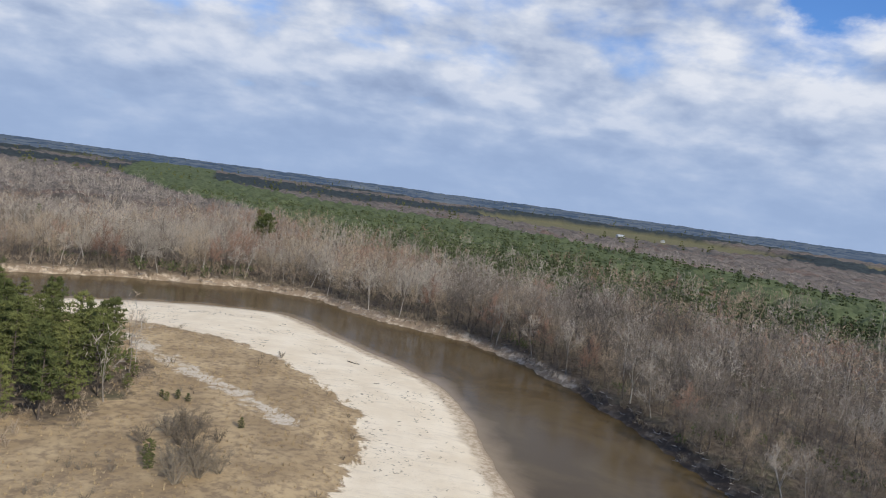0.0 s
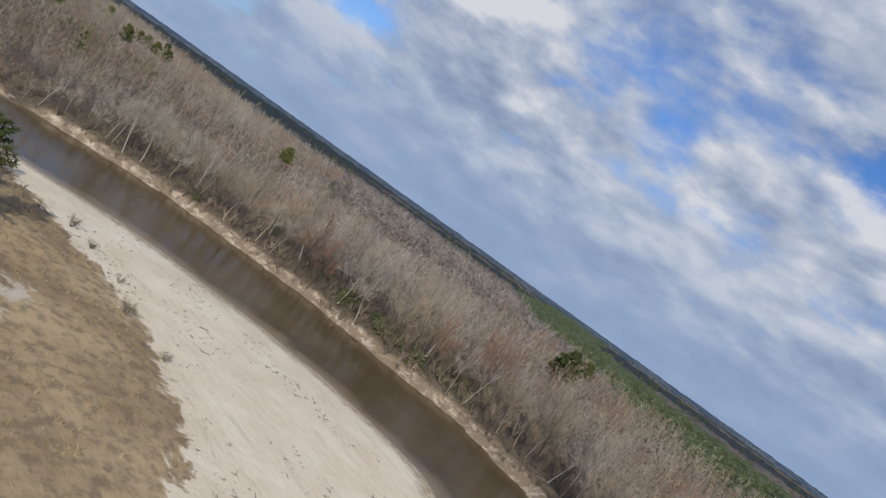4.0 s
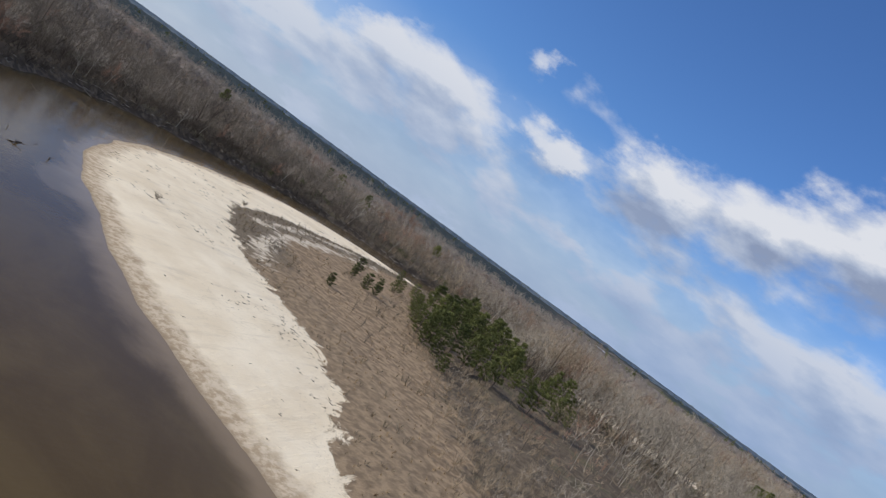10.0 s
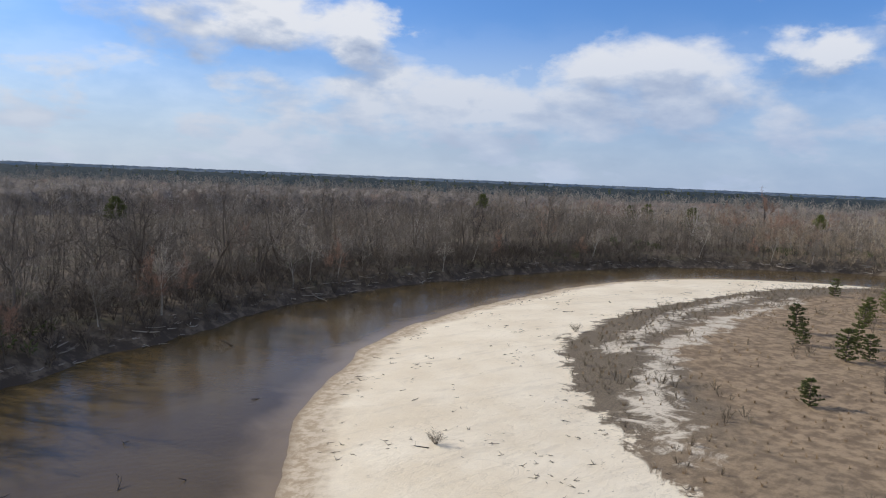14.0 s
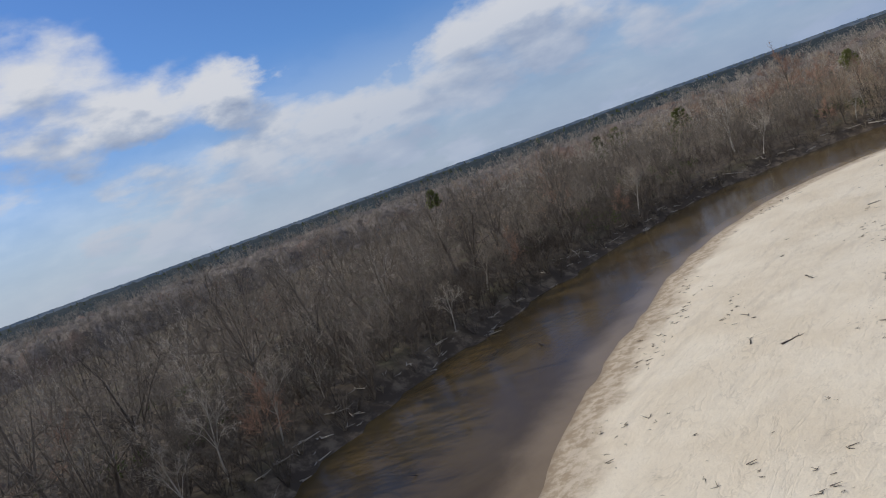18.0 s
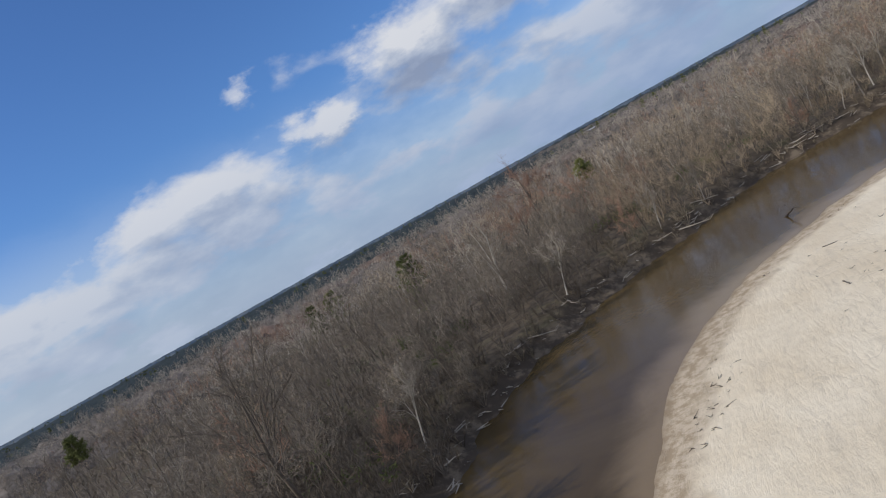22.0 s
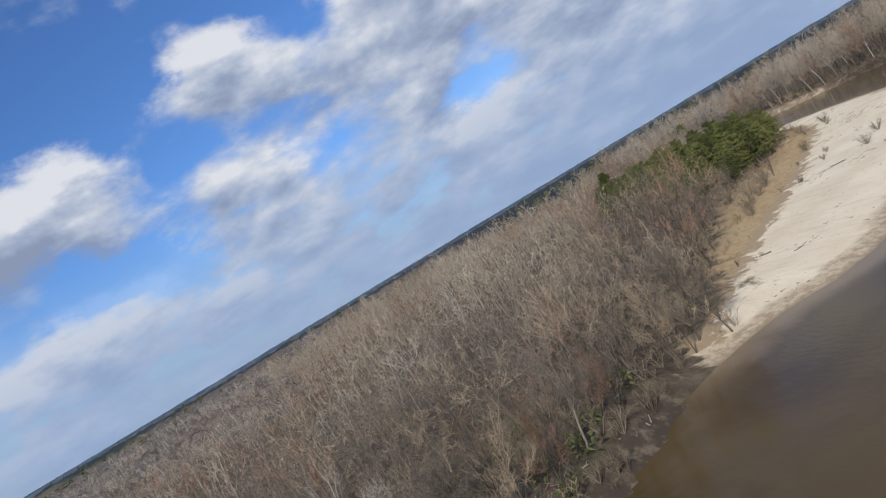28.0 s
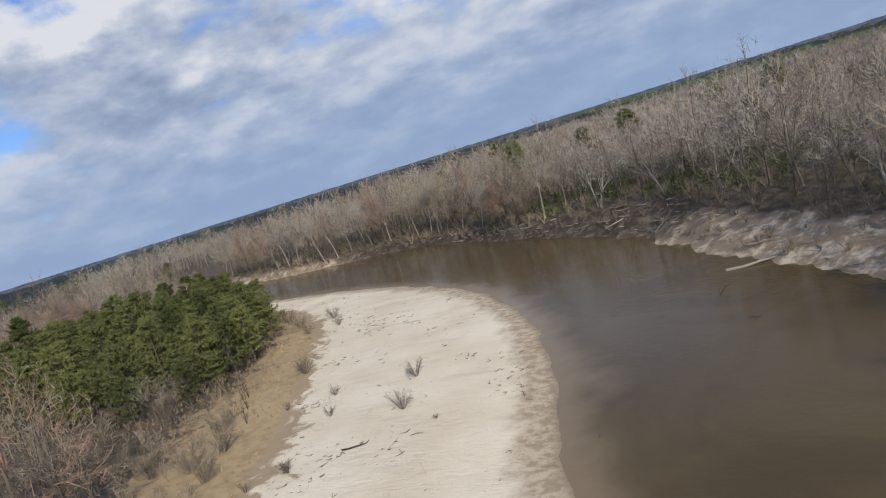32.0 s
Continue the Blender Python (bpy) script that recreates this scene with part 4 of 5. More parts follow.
    for t, nm, lab in ((0, "bare_woods", "dense grey leafless hardwood trees"), (1, "bare_woods", "dense tan leafless hardwood trees"),
                       (2, "bare_woods", "leafless trees with reddish buds"), (3, "bare_woods", "pale-limbed leafless trees among the woods"), (4, "bare_woods", "dense dun-brown leafless trees, darkened for shade on the south bank")):
        if (tone == t).any():
            scatter(nm, mids, rows[tone == t], inner[t], lab, "woods")

    # woods farther back
    fars = []
    for i in range(7):
        t, c = hardwood(rng, 15.0, 0, wide=rng.uniform(0.27, 0.38), clear=0.32)
        v, f, m = t.arrays()
        v2, f2, m2 = c.arrays()
        fars.append((np.concatenate([v, v2]), np.concatenate([f, f2 + len(v)]), np.concatenate([m, m2])))
    p = jittered((-960, -245), (330, 640), 7.6, rng)
    shore, sand_in, is_bar, is_open, z = survey(p)
    mixed = value_noise(p[:, 0] / 45, p[:, 1] / 30, 15) + rng.normal(0, 0.3, len(p)) > 0.2
    ok = wanted(p, shore, is_open) & (shore >= 58) & (shore < 245) & (~inside(p, PINE_LINE) | mixed)
    p, z = p[ok], z[ok]
    patch = value_noise(p[:, 0] / 32, p[:, 1] / 32, 11) + rng.normal(0, 0.35, len(p))
    tone = np.where(patch > 0.75, 2, np.where(patch > 0.1, 1, 0))
    # painted shade again for the south bank's farther trees
    tone[south_bank(p) & (rng.random(len(p)) < 0.8)] = 4
    size = tree_height(p) / 15 * rng.uniform(0.68, 1.25, len(p))
    rows = np.column_stack([p, z - 0.1, size, rng.integers(0, 7, len(p))])
    for t, lab in ((0, "distant grey leafless woods"), (1, "distant tan leafless woods"), (2, "distant leafless woods with reddish buds"), (4, "distant leafless woods darkened to dun-brown as shade")):
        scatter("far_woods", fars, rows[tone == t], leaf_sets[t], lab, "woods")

    p = jittered((-1000, -560), (330, 900), 12.5, rng)
    shore, sand_in, is_bar, is_open, z = survey(p)
    r = np.hypot(p[:, 0] + 210, p[:, 1] - 170)
    ok = wanted(p, shore, is_open) & (shore >= 240) & (r < 760) & ~inside(p, PINE_LINE)
    rows = np.column_stack([p, z - 0.1, rng.uniform(0.95, 1.35, len(p)), rng.integers(0, 7, len(p))])[ok]
    scatter("far_woods", fars, rows, leaf_sets[0], "grey leafless crowns over the distant forest", "woods")

    # pine plantation, and single pines standing above the bare woods
    pines = []
    for i in range(5):
        t, c = pine(rng, 15.0, 0, bare=0.30, wide=0.17)
        v, f, m = t.arrays()
        v2, f2, m2 = c.arrays()
        pines.append((np.concatenate([v, v2]), np.concatenate([f, f2 + len(v)]), np.concatenate([m, m2])))
    p = jittered((-420, 180), (400, 760), 7.4, rng)
    shore, sand_in, is_bar, is_open, z = survey(p)
    ok = inside(p, PINE_LINE) & (shore > 30) & (value_noise(p[:, 0] / 45, p[:, 1] / 30, 15) + rng.normal(0, 0.3, len(p)) < 0.28)
    ok2 = wanted(p, shore, is_open) & (shore > 90) & (rng.random(len(p)) < 0.002)
    q = p[ok | ok2]
    rows = np.column_stack([q, z[ok | ok2] - 0.1, rng.uniform(0.7, 1.15, len(q)), rng.integers(0, 5, len(q))])
    scatter("pine_woods", pines, rows, [MAT_BARK, MAT_PLANTED], "green pine plantation beyond the bare woods", "woods")
    # pines along the far ridges
    a, r = rng.uniform(radians(-35), radians(185), 2600), 800 * (5.6 ** rng.uniform(0, 1, 2600))
    p = np.stack([-210 - np.sin(a) * r, 170 + np.cos(a) * r], 1)
    z = survey(p)[4]
    keep = (value_noise(p[:, 0] / 260, p[:, 1] / 190, 21) > -0.3) & ~in_field(p)
    rows = np.column_stack([p, z, rng.uniform(0.85, 1.3, len(p)), rng.integers(0, 5, len(p))])[keep]
    scatter("ridge_pines", pines, rows, [MAT_BARK, MAT_NEEDLE], "dark pines standing over the distant forest", "woods")


build_woods()


def build_canopy():
    """The forest's roof from a few hundred metres out to the horizon, every corner a crown or a gap."""
    rng = np.random.default_rng(9)
    nr, na = 180, 760
    rad = 170 * (4700 / 170) ** (np.arange(nr) / (nr - 1))
    ang = radians(-78) + radians(272) * np.arange(na) / (na - 1)     # bearings overlooked, from north-east round by north to south
    rr, aa = np.meshgrid(rad, ang, indexing="ij")
    rr = rr * (1 + rng.uniform(-0.004, 0.004, rr.shape))
    x, y = -210 - np.sin(aa) * rr, 170 + np.cos(aa) * rr
    pts = np.stack([x.ravel(), y.ravel()], 1)
    shore, sand_in, is_bar, is_open, z = survey(pts)
    pine_in = inside(pts, PINE_LINE) * 1.0
    far_pine = np.clip(0.5 + 0.9 * value_noise(pts[:, 0] / 260, pts[:, 1] / 190, 21) + 0.35 * value_noise(pts[:, 0] / 60, pts[:, 1] / 60, 22), 0, 1)
    r = rr.ravel()
    planted = pine_in.copy()
    # dark pine belts, south and north-west, stand in for haze and cloud shadow
    shaded_pine_belt = np.clip((r - 560) / 200, 0, 1) * np.clip((np.degrees(aa.ravel()) - 95) / 20, 0, 1)
    shaded_pine_belt = np.maximum(shaded_pine_belt, np.clip((r - 620) / 150, 0, 1) * np.clip(1 - np.abs(np.degrees(aa.ravel()) - 52) / 22, 0, 1) ** 0.5)
    pine_in = np.maximum(pine_in, np.maximum(far_pine * np.clip((r - 700) / 600, 0, 1), shaded_pine_belt))
    field = (1 - np.clip(shaded_pine_belt * 2, 0, 1)) * (((value_noise(pts[:, 0] / 300, pts[:, 1] / 240, 31) > 0.66) & (r > 1300)) | in_field(pts)) * 1.0
    crown = rng.uniform(0.55, 0.95, len(pts)) * (0.9 + 0.15 * value_noise(pts[:, 0] / 25, pts[:, 1] / 25, 23))
    h = (14.0 + 3.0 * pine_in) * crown * (1 - 0.94 * field)
    sink = np.clip((shore - 215) / 25, 0, 1)
    zz = z + np.where(sink < 1, -3 + sink * (h + 3) * 0.9, h)
    # beyond this ring the backdrop carries haze in its glowing blue material
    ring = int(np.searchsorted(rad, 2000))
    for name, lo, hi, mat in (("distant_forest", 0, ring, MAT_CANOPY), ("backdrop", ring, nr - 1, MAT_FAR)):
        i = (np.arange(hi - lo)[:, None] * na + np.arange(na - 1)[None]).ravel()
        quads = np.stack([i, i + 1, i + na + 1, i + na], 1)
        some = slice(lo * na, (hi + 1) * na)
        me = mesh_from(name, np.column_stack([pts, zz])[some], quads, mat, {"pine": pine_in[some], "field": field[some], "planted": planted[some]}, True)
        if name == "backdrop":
            tagged(new(name, me), "wooded distance along the horizon with a blue haze glow", "distance", kind="structure")
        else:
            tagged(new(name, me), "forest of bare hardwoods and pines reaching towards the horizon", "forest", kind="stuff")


build_canopy()


# ---- pines, evergreens and marked trees, one by one ----
def at(x, y):
    """A place of the plan, in metres, with the ground's height there."""
    p = np.array([[x * PLAN, y * PLAN]])
    return p[0, 0], p[0, 1], float(survey(p)[4][0])


def stand(name, meshes, x, y, size, label, category, group="", turn=0.0, tip=(0, 0), sink=0.1):
    """An Empty at the plan place with its parts."""
    gx, gy, gz = at(x, y)
    top = new(name)
    top.matrix_world = pose(gx, gy, max(gz, 0.0) - sink, tip[0], tip[1], turn) @ Matrix.Diagonal((size, size, size, 1))
    for nm, me in meshes:
        part(nm, me, top)
    return tagged(top, label, category, group)


def fill(poly, step, rng):
    """Jittered plan places inside a polygon."""
    a = np.array(poly)
    p = jittered(a.min(0), a.max(0), step, rng, 0.38)
    return p[inside(p, poly)]


def build_pines():
    rng = np.random.default_rng(31)
    kinds, young = [], []
    for i in range(5):
        t, c = pine(rng, 10.0, 2, bare=rng.uniform(0.10, 0.25), wide=rng.uniform(0.25, 0.33))
        kinds.append([("trunk", limb_mesh("trunk", t, [MAT_BARK])), ("crown", limb_mesh("crown", c, [MAT_BARK, MAT_NEEDLE]))])
    for i in range(3):
        t, c = pine(rng, 3.0, 2, bare=0.05, wide=0.40)
        young.append([("trunk", limb_mesh("trunk", t, [MAT_BARK])), ("crown", limb_mesh("crown", c, [MAT_BARK, MAT_NEEDLE]))])
    tall = []
    for i in range(3):
        t, c = pine(rng, 18.0, 2, bare=0.58, wide=0.2)
        tall.append([("trunk", limb_mesh("trunk", t, [MAT_BARK])), ("crown", limb_mesh("crown", c, [MAT_BARK, MAT_NEEDLE]))])
    for poly, step, size, where in ((CLUMP_1, 7.4, 1.35, "beside the first grassy bar"), (CLUMP_2, 9.0, 1.08, "behind the second sand bar"), (CLUMP_3, 6.4, 1.12, "above the third sand bar")):
        for x, y in fill(poly, step, rng):
            if rng.random() < (0.32 if poly is CLUMP_2 else 0.16):
                continue
            stand("pine_tree", kinds[rng.integers(0, 5)], x, y, size * (0.7 if -190 < x < -150 else 1.0) * rng.uniform(0.55, 1.25), "bushy green young pine tree " + where, "pine", "pines " + where, rng.uniform(0, 360))
    for x, y, s in ((-342, 156, 1.25), (-392, 130, 1.9), (-373, 148, 1.9), (-378, 150, 1.5), (-388, 144, 1.6), (-380, 137, 1.3), (-424, 132, 1.7), (-347, 153, 0.7), (-462, 108, 1.6), (-51, 137, 1.25), (-61, 172, 0.7),
                    (-59, 174, 0.75), (-63, 174, 0.6), (-56, 173, 0.65), (-39, 160, 0.75), (-81, 197, 1.4), (-76, 188, 1.1), (-73, 177, 1.2), (-49, 132, 1.0), (-403, 153, 2.3), (-395, 158, 2.0), (-384, 165, 2.3), (-374, 173, 2.4), (-367, 180, 2.2), (-362, 187, 2.4), (-410, 149, 2.2), (-439, 131, 2.2), (-414, 135, 1.7), (-352, 196, 1.8), (-675, 308, 2.0), (-672, 316, 1.8), (-694, 289, 2.2), (-684, 334, 2.0), (-193, 228, 2.6), (-188, 222, 2.9), (-198, 221, 2.4), (-183, 232, 2.2), (-636, -54, 4.8), (-645, -60, 4.2), (-676, -116, 4.6), (-663, -121, 4.4), (-575, -28, 2.2)):
        stand("young_pine", young[rng.integers(0, 3)], x, y, s * rng.uniform(0.95, 1.05), "small bushy green pine growing in the dry grass", "pine", "young pines on the bars", rng.uniform(0, 360))
    for x, y, h in ((-107, 445, 24), (-112, 452, 21), (-139, 560, 20), (-443, 356, 21), (-500, 430, 20), (-631, 27, 14.5), (-532, -134, 17), (-436, 294, 18), (-600, 500, 20), (-673, 560, 21),
                    (-640, 470, 17), (-560, 385, 15), (-520, 330, 14), (-700, 540, 17), (-790, 356, 16), (-834, 478, 18), (-455, 300, 14), (-300, -60, 15), (-340, 470, 19), (-617, 488, 18.5), (-566, 491, 20), (-544, 489, 20.5), (-598, 490, 19), (-645, 482, 21)):
        stand("tall_pine", tall[rng.integers(0, 3)], x, y, h / 18, "tall dark pine standing among bare hardwoods", "pine", "tall pines in the woods", rng.uniform(0, 360))


build_pines()


def build_marked_trees():
    rng = np.random.default_rng(44)
    red, dark, white = [], [], []
    for i in range(3):
        t, c = hardwood(rng, 16.0, 2, wide=0.36, clear=0.5)
        red.append([("trunk", limb_mesh("trunk", t, [MAT_BARK])), ("crown", limb_mesh("crown", c, [MAT_BARK, MAT_TWIG_RED]))])
        t, c = hardwood(rng, 16.0, 2, wide=0.36, clear=0.36, old=True)
        dark.append([("trunk", limb_mesh("trunk", t, [MAT_BARK])), ("crown", limb_mesh("crown", c, [MAT_BARK, MAT_BARK]))])
        t, c = hardwood(rng, 16.0, 2, wide=0.30, clear=0.34, old=True)
        white.append([("trunk", limb_mesh("trunk", t, [MAT_PALE])), ("crown", limb_mesh("crown", c, [MAT_PALE, MAT_TWIG]))])
    for x, y, s in ((-597, 14, 1.5), (-566, 14, 0.95), (-575, 30, 1.0), (-640, 4, 0.9), (-20, 400, 1.2), (2, 438, 1.2), (93, 341, 1.1), (60, 372, 1.1), (-83, 470, 1.15), (-235, 350, 0.95)):
        stand("red_crowned_tree", red[rng.integers(0, 3)], x, y, s, "large tree with a rust-red budding crown", "tree", "rust-red trees", rng.uniform(0, 360))
    for x, y, s, tip in ((-366, 2, 1.0, 12), (-394, -24, 1.05, 10), (-292, 8, 0.95, 5), (-270, 40, 0.95, 0), (-330, 8, 0.9, 14), (-430, -2, 1.0, 8), (-318, 20, 0.85, 12), (-485, 4, 0.95, 6), (-230, 70, 0.95, 0), (-215, 90, 1.0, 0), (-300, 30, 0.95, 4), (-312, 14, 1.05, -8), (-345, 10, 1.0, 6), (-355, -8, 1.1, 3), (-380, 6, 0.95, -10), (-405, 4, 0.95, 10), (-418, -14, 1.1, 0), (-450, 2, 1.0, -6), (-465, -12, 1.05, 8), (-280, 44, 0.9, -5), (-255, 60, 0.95, 6), (-240, 82, 0.9, 0)):
        stand("dark_limbed_tree", dark[rng.integers(0, 3)], x, y, s * 1.38, "leafless tree with long crooked dark limbs", "tree", "dark-limbed trees", rng.uniform(0, 360), (tip, 0))
    for x, y, s, tip in ((-533, 13, 1.25, 6), (-612, 118, 0.8, 0), (-190, 352, 1.0, 15), (-175, 356, 1.1, 20), (-150, 362, 1.1, -12), (-120, 372, 1.2, 0), (-604, 398, 0.9, -25), (-585, 382, 0.85, -20), (-548, 318, 0.9, 8), (-618, 420, 0.9, 0), (-210, 330, 1.0, 0)):
        stand("white_limbed_tree", white[rng.integers(0, 3)], x, y, s, "leafless tree with bleached white limbs", "tree", "white-limbed trees", rng.uniform(0, 360), (tip, 0))


build_marked_trees()


# ---- brush, grass and litter ----
def build_undergrowth():
    rng = np.random.default_rng(61)
    clumps = [shrub(rng, 3.0, 8, 9, 0.6, 0.045, True).arrays() for _ in range(5)]
    p = jittered((-700, -40), (120, 430), 3.6, rng)
    shore, sand_in, is_bar, is_open, z = survey(p)
    keep = (wanted(p, shore + 1.6, is_open)) & (shore > 0.7) & (shore < 55) & (rng.random(len(p)) < np.clip(1.2 - shore / 50, 0.25, 1.0))
    rows = np.column_stack([p, z - 0.1, rng.uniform(0.5, 1.5, len(p)), rng.integers(0, 5, len(p))])[keep]
    patch = value_noise(p[:, 0] / 22, p[:, 1] / 22, 41)[keep]
    # south bank brush wears dark bark colour to paint in its shade
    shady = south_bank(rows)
    scatter("bank_brush", clumps, rows[shady], [MAT_BARK], "tangled brush along the outer bank, darkened as shade", "brush")
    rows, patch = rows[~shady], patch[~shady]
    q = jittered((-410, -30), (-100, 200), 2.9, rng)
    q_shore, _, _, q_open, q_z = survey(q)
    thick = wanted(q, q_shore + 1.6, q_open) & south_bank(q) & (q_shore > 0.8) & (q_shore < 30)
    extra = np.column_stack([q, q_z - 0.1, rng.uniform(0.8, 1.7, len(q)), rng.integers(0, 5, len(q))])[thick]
    scatter("bank_brush", clumps, extra, [MAT_BARK], "dense undergrowth behind the outer bank, darkened as shade", "brush")
    scatter("bank_brush", clumps, rows[patch <= 0.25], [MAT_BRUSH], "tangled leafless brush under the riverside trees", "brush")
    scatter("bank_brush", clumps, rows[patch > 0.25], [MAT_TWIG_TAN], "tan leafless brush and cane under the trees", "brush")
    # twigs hanging over the water's edge
    q = jittered((-640, -20), (105, 425), 2.3, rng)
    q_shore, _, q_bar, q_open, q_z = survey(q)
    hang = (q_bar < 0.5) & ~q_open & (q_shore > 0.4) & (q_shore < 5.5 + 7 * raw_bank(q)) & (rng.random(len(q)) < np.where(south_bank(q), 0.28, 0.75) - 0.30 * raw_bank(q))
    edge = np.column_stack([q, np.maximum(q_z, 0) - 0.1, rng.uniform(0.35, 0.95, len(q)), rng.integers(0, 5, len(q))])[hang]
    scatter("bank_brush", clumps, edge, [MAT_BRUSH], "leafless brush hanging over the water's edge", "brush")
    # thinning brush where woods give way to the open bars
    p = jittered((-640, 60), (-40, 345), 2.3, rng)
    shore, sand_in, is_bar, is_open, z = survey(p)
    sd = bar_edge(p) + 9 * value_noise(p[:, 0] / 14, p[:, 1] / 14, 43)
    keep = (shore > 6) & (sand_in > 6) & (sd > -12) & (sd < 20) & (rng.random(len(p)) < np.clip((sd + 13) / 22, 0.05, 0.75))
    rows = np.column_stack([p, z - 0.05, rng.uniform(0.25, 1.0, len(p)), rng.integers(0, 5, len(p))])[keep]
    scatter("edge_brush", clumps, rows, [MAT_TWIG_TAN], "thin tan brush at the edge of the dry grass", "brush")
    # evergreen thickets along parts of the banks
    leafy = [tuft_bush(rng, 2.2, 34).arrays() for _ in range(4)]
    p = jittered((-700, -40), (120, 430), 4.0, rng)
    shore, sand_in, is_bar, is_open, z = survey(p)
    green = ((np.hypot(p[:, 0] + 575 * PLAN, p[:, 1] - 430 * PLAN) < 60) & (rng.random(len(p)) < 0.6)) | ((np.abs(p[:, 0] + 113) < 18) & (shore < 18) & (p[:, 1] > 280))
    zone = green | (value_noise(p[:, 0] / 30, p[:, 1] / 30, 51) > 0.42) & (shore < 34) | (value_noise(p[:, 0] / 18, p[:, 1] / 18, 52) > 0.72) & (shore < 70)
    keep = wanted(p, shore, is_open) & (shore > 2.5) & zone & (rng.random(len(p)) < 0.55)
    rows = np.column_stack([p, z, rng.uniform(0.5, 1.35, len(p)) * np.where(green, 1.5, 1.0), rng.integers(0, 4, len(p))])[keep]
    scatter("evergreen_thicket", leafy, rows, [MAT_EVERGREEN], "olive-green evergreen bushes under bare trees", "thicket")
    # dry grass
    tufts = []
    for _ in range(5):
        b = Limbs()
        for _ in range(7):
            d = unit(np.array([rng.normal(0, 0.5), rng.normal(0, 0.5), 1.0]))
            b.add(np.array([rng.normal(0, 0.15), rng.normal(0, 0.15), -0.05]), d * rng.uniform(0.5, 1.0), 0.06, 0.0, 3)
        tufts.append(b.arrays())
    p = jittered((-690, 40), (30, 345), 1.3, rng)
    shore, sand_in, is_bar, is_open, z = survey(p)
    keep = (is_open | (bar_edge(p) < 9) & (sand_in > 6)) & (sand_in > 1.0 + 3 * value_noise(p[:, 0] / 7, p[:, 1] / 7, 61)) & (shore > 8) & (value_noise(p[:, 0] / 6, p[:, 1] / 6, 62) > -0.3) & ((p[:, 0] > -470) | (sand_in > 2.5)) & (rng.random(len(p)) < 0.65)
    rows = np.column_stack([p, z, rng.uniform(0.3, 0.8, len(p)), rng.integers(0, 5, len(p))])[keep]
    dun = (rows[:, 0] > -440) & (rows[:, 0] < -196)
    scatter("dry_grass", tufts, rows[~dun], [MAT_STRAW], "straw-coloured dry grass tufts on the bars", "grass")
    sparse = rows[dun]
    scatter("dry_grass", tufts, sparse[rng.random(len(sparse)) < 0.35], [MAT_DUNGRASS], "dun brown dry grass on the second bar", "grass")
    # low dark scrub between sand and grass of the second bar, and grey scrub elsewhere
    low = [shrub(rng, 0.9, 6, 6, 0.8, 0.035, True).arrays() for _ in range(4)]
    p = jittered((-440, 60), (-196, 225), 1.7, rng)
    shore, sand_in, is_bar, is_open, z = survey(p)
    keep = is_open & (sand_in > 0) & (sand_in < 17 + 5 * value_noise(p[:, 0] / 9, p[:, 1] / 9, 71)) & (value_noise(p[:, 0] / 11, p[:, 1] / 6, 72) > -0.15) & (rng.random(len(p)) < np.clip((140 - p[:, 1]) / 18, 0.22, 0.75))
    rows = np.column_stack([p, z, rng.uniform(0.5, 1.0, len(p)) * (1.0 + 0.7 * np.clip(value_noise(p[:, 0] / 5, p[:, 1] / 5, 73), 0, 1)), rng.integers(0, 4, len(p))])[keep]
    scatter("dune_scrub", low, rows, [MAT_BRUSH], "low dark leafless scrub along the sand's edge", "scrub")
    p = jittered((-690, 40), (30, 345), 2.6, rng)
    shore, sand_in, is_bar, is_open, z = survey(p)
    keep = is_open & (sand_in > 2) & (shore > 8) & ((value_noise(p[:, 0] / 10, p[:, 1] / 10, 81) > 0.45) | (np.abs(sand_in - 1.5) < 1.2)) & (rng.random(len(p)) < 0.5)
    rows = np.column_stack([p, z, rng.uniform(0.8, 2.2, len(p)), rng.integers(0, 4, len(p))])[keep]
    scatter("grey_scrub", low, rows, [MAT_BRUSH], "grey leafless scrub in the dry grass", "scrub")
    # sticks and bark strewn over the sand
    sticks = []
    for _ in range(6):
        b = Limbs()
        for _ in range(rng.integers(1, 4)):
            a = rng.uniform(0, 6.3)
            d = np.array([math.cos(a), math.sin(a), rng.uniform(0.0, 0.25)])
            o = np.array([rng.normal(0, 0.2), rng.normal(0, 0.2), 0.03])
            b.add(o, o + d * rng.uniform(0.5, 1.3), 0.055, 0.02, 4)
        sticks.append(b.arrays())
    p = jittered((-620, 30), (30, 345), 1.2, rng)
    shore, sand_in, is_bar, is_open, z = survey(p)
    drift = 0.55 * value_noise(shore / 2.2, (p[:, 0] - p[:, 1]) / 22, 94) + 0.75 * value_noise(p[:, 0] / 8, p[:, 1] / 8, 91) + 0.5 * value_noise(p[:, 0] / 3, p[:, 1] / 3, 92)
    keep = is_open & (sand_in < 0.5) & (shore > 3) & (rng.random(len(p)) < np.clip(drift - np.where(p[:, 0] > -160, 0.10, 0.32) + 0.3 * np.clip((sand_in + 14) / 14, 0, 1), 0.015, 1) * 0.95)
    rows = np.column_stack([p, z, rng.uniform(0.2, 0.72, len(p)), rng.integers(0, 6, len(p))])[keep]
    scatter("flood_litter", sticks, rows, [MAT_DARKWOOD], "dark sticks and bark left on the sand by floods", "litter")
    # roots and broken wood along the cut banks
    p = jittered((-700, -10), (110, 425), 1.9, rng)
    shore, sand_in, is_bar, is_open, z = survey(p)
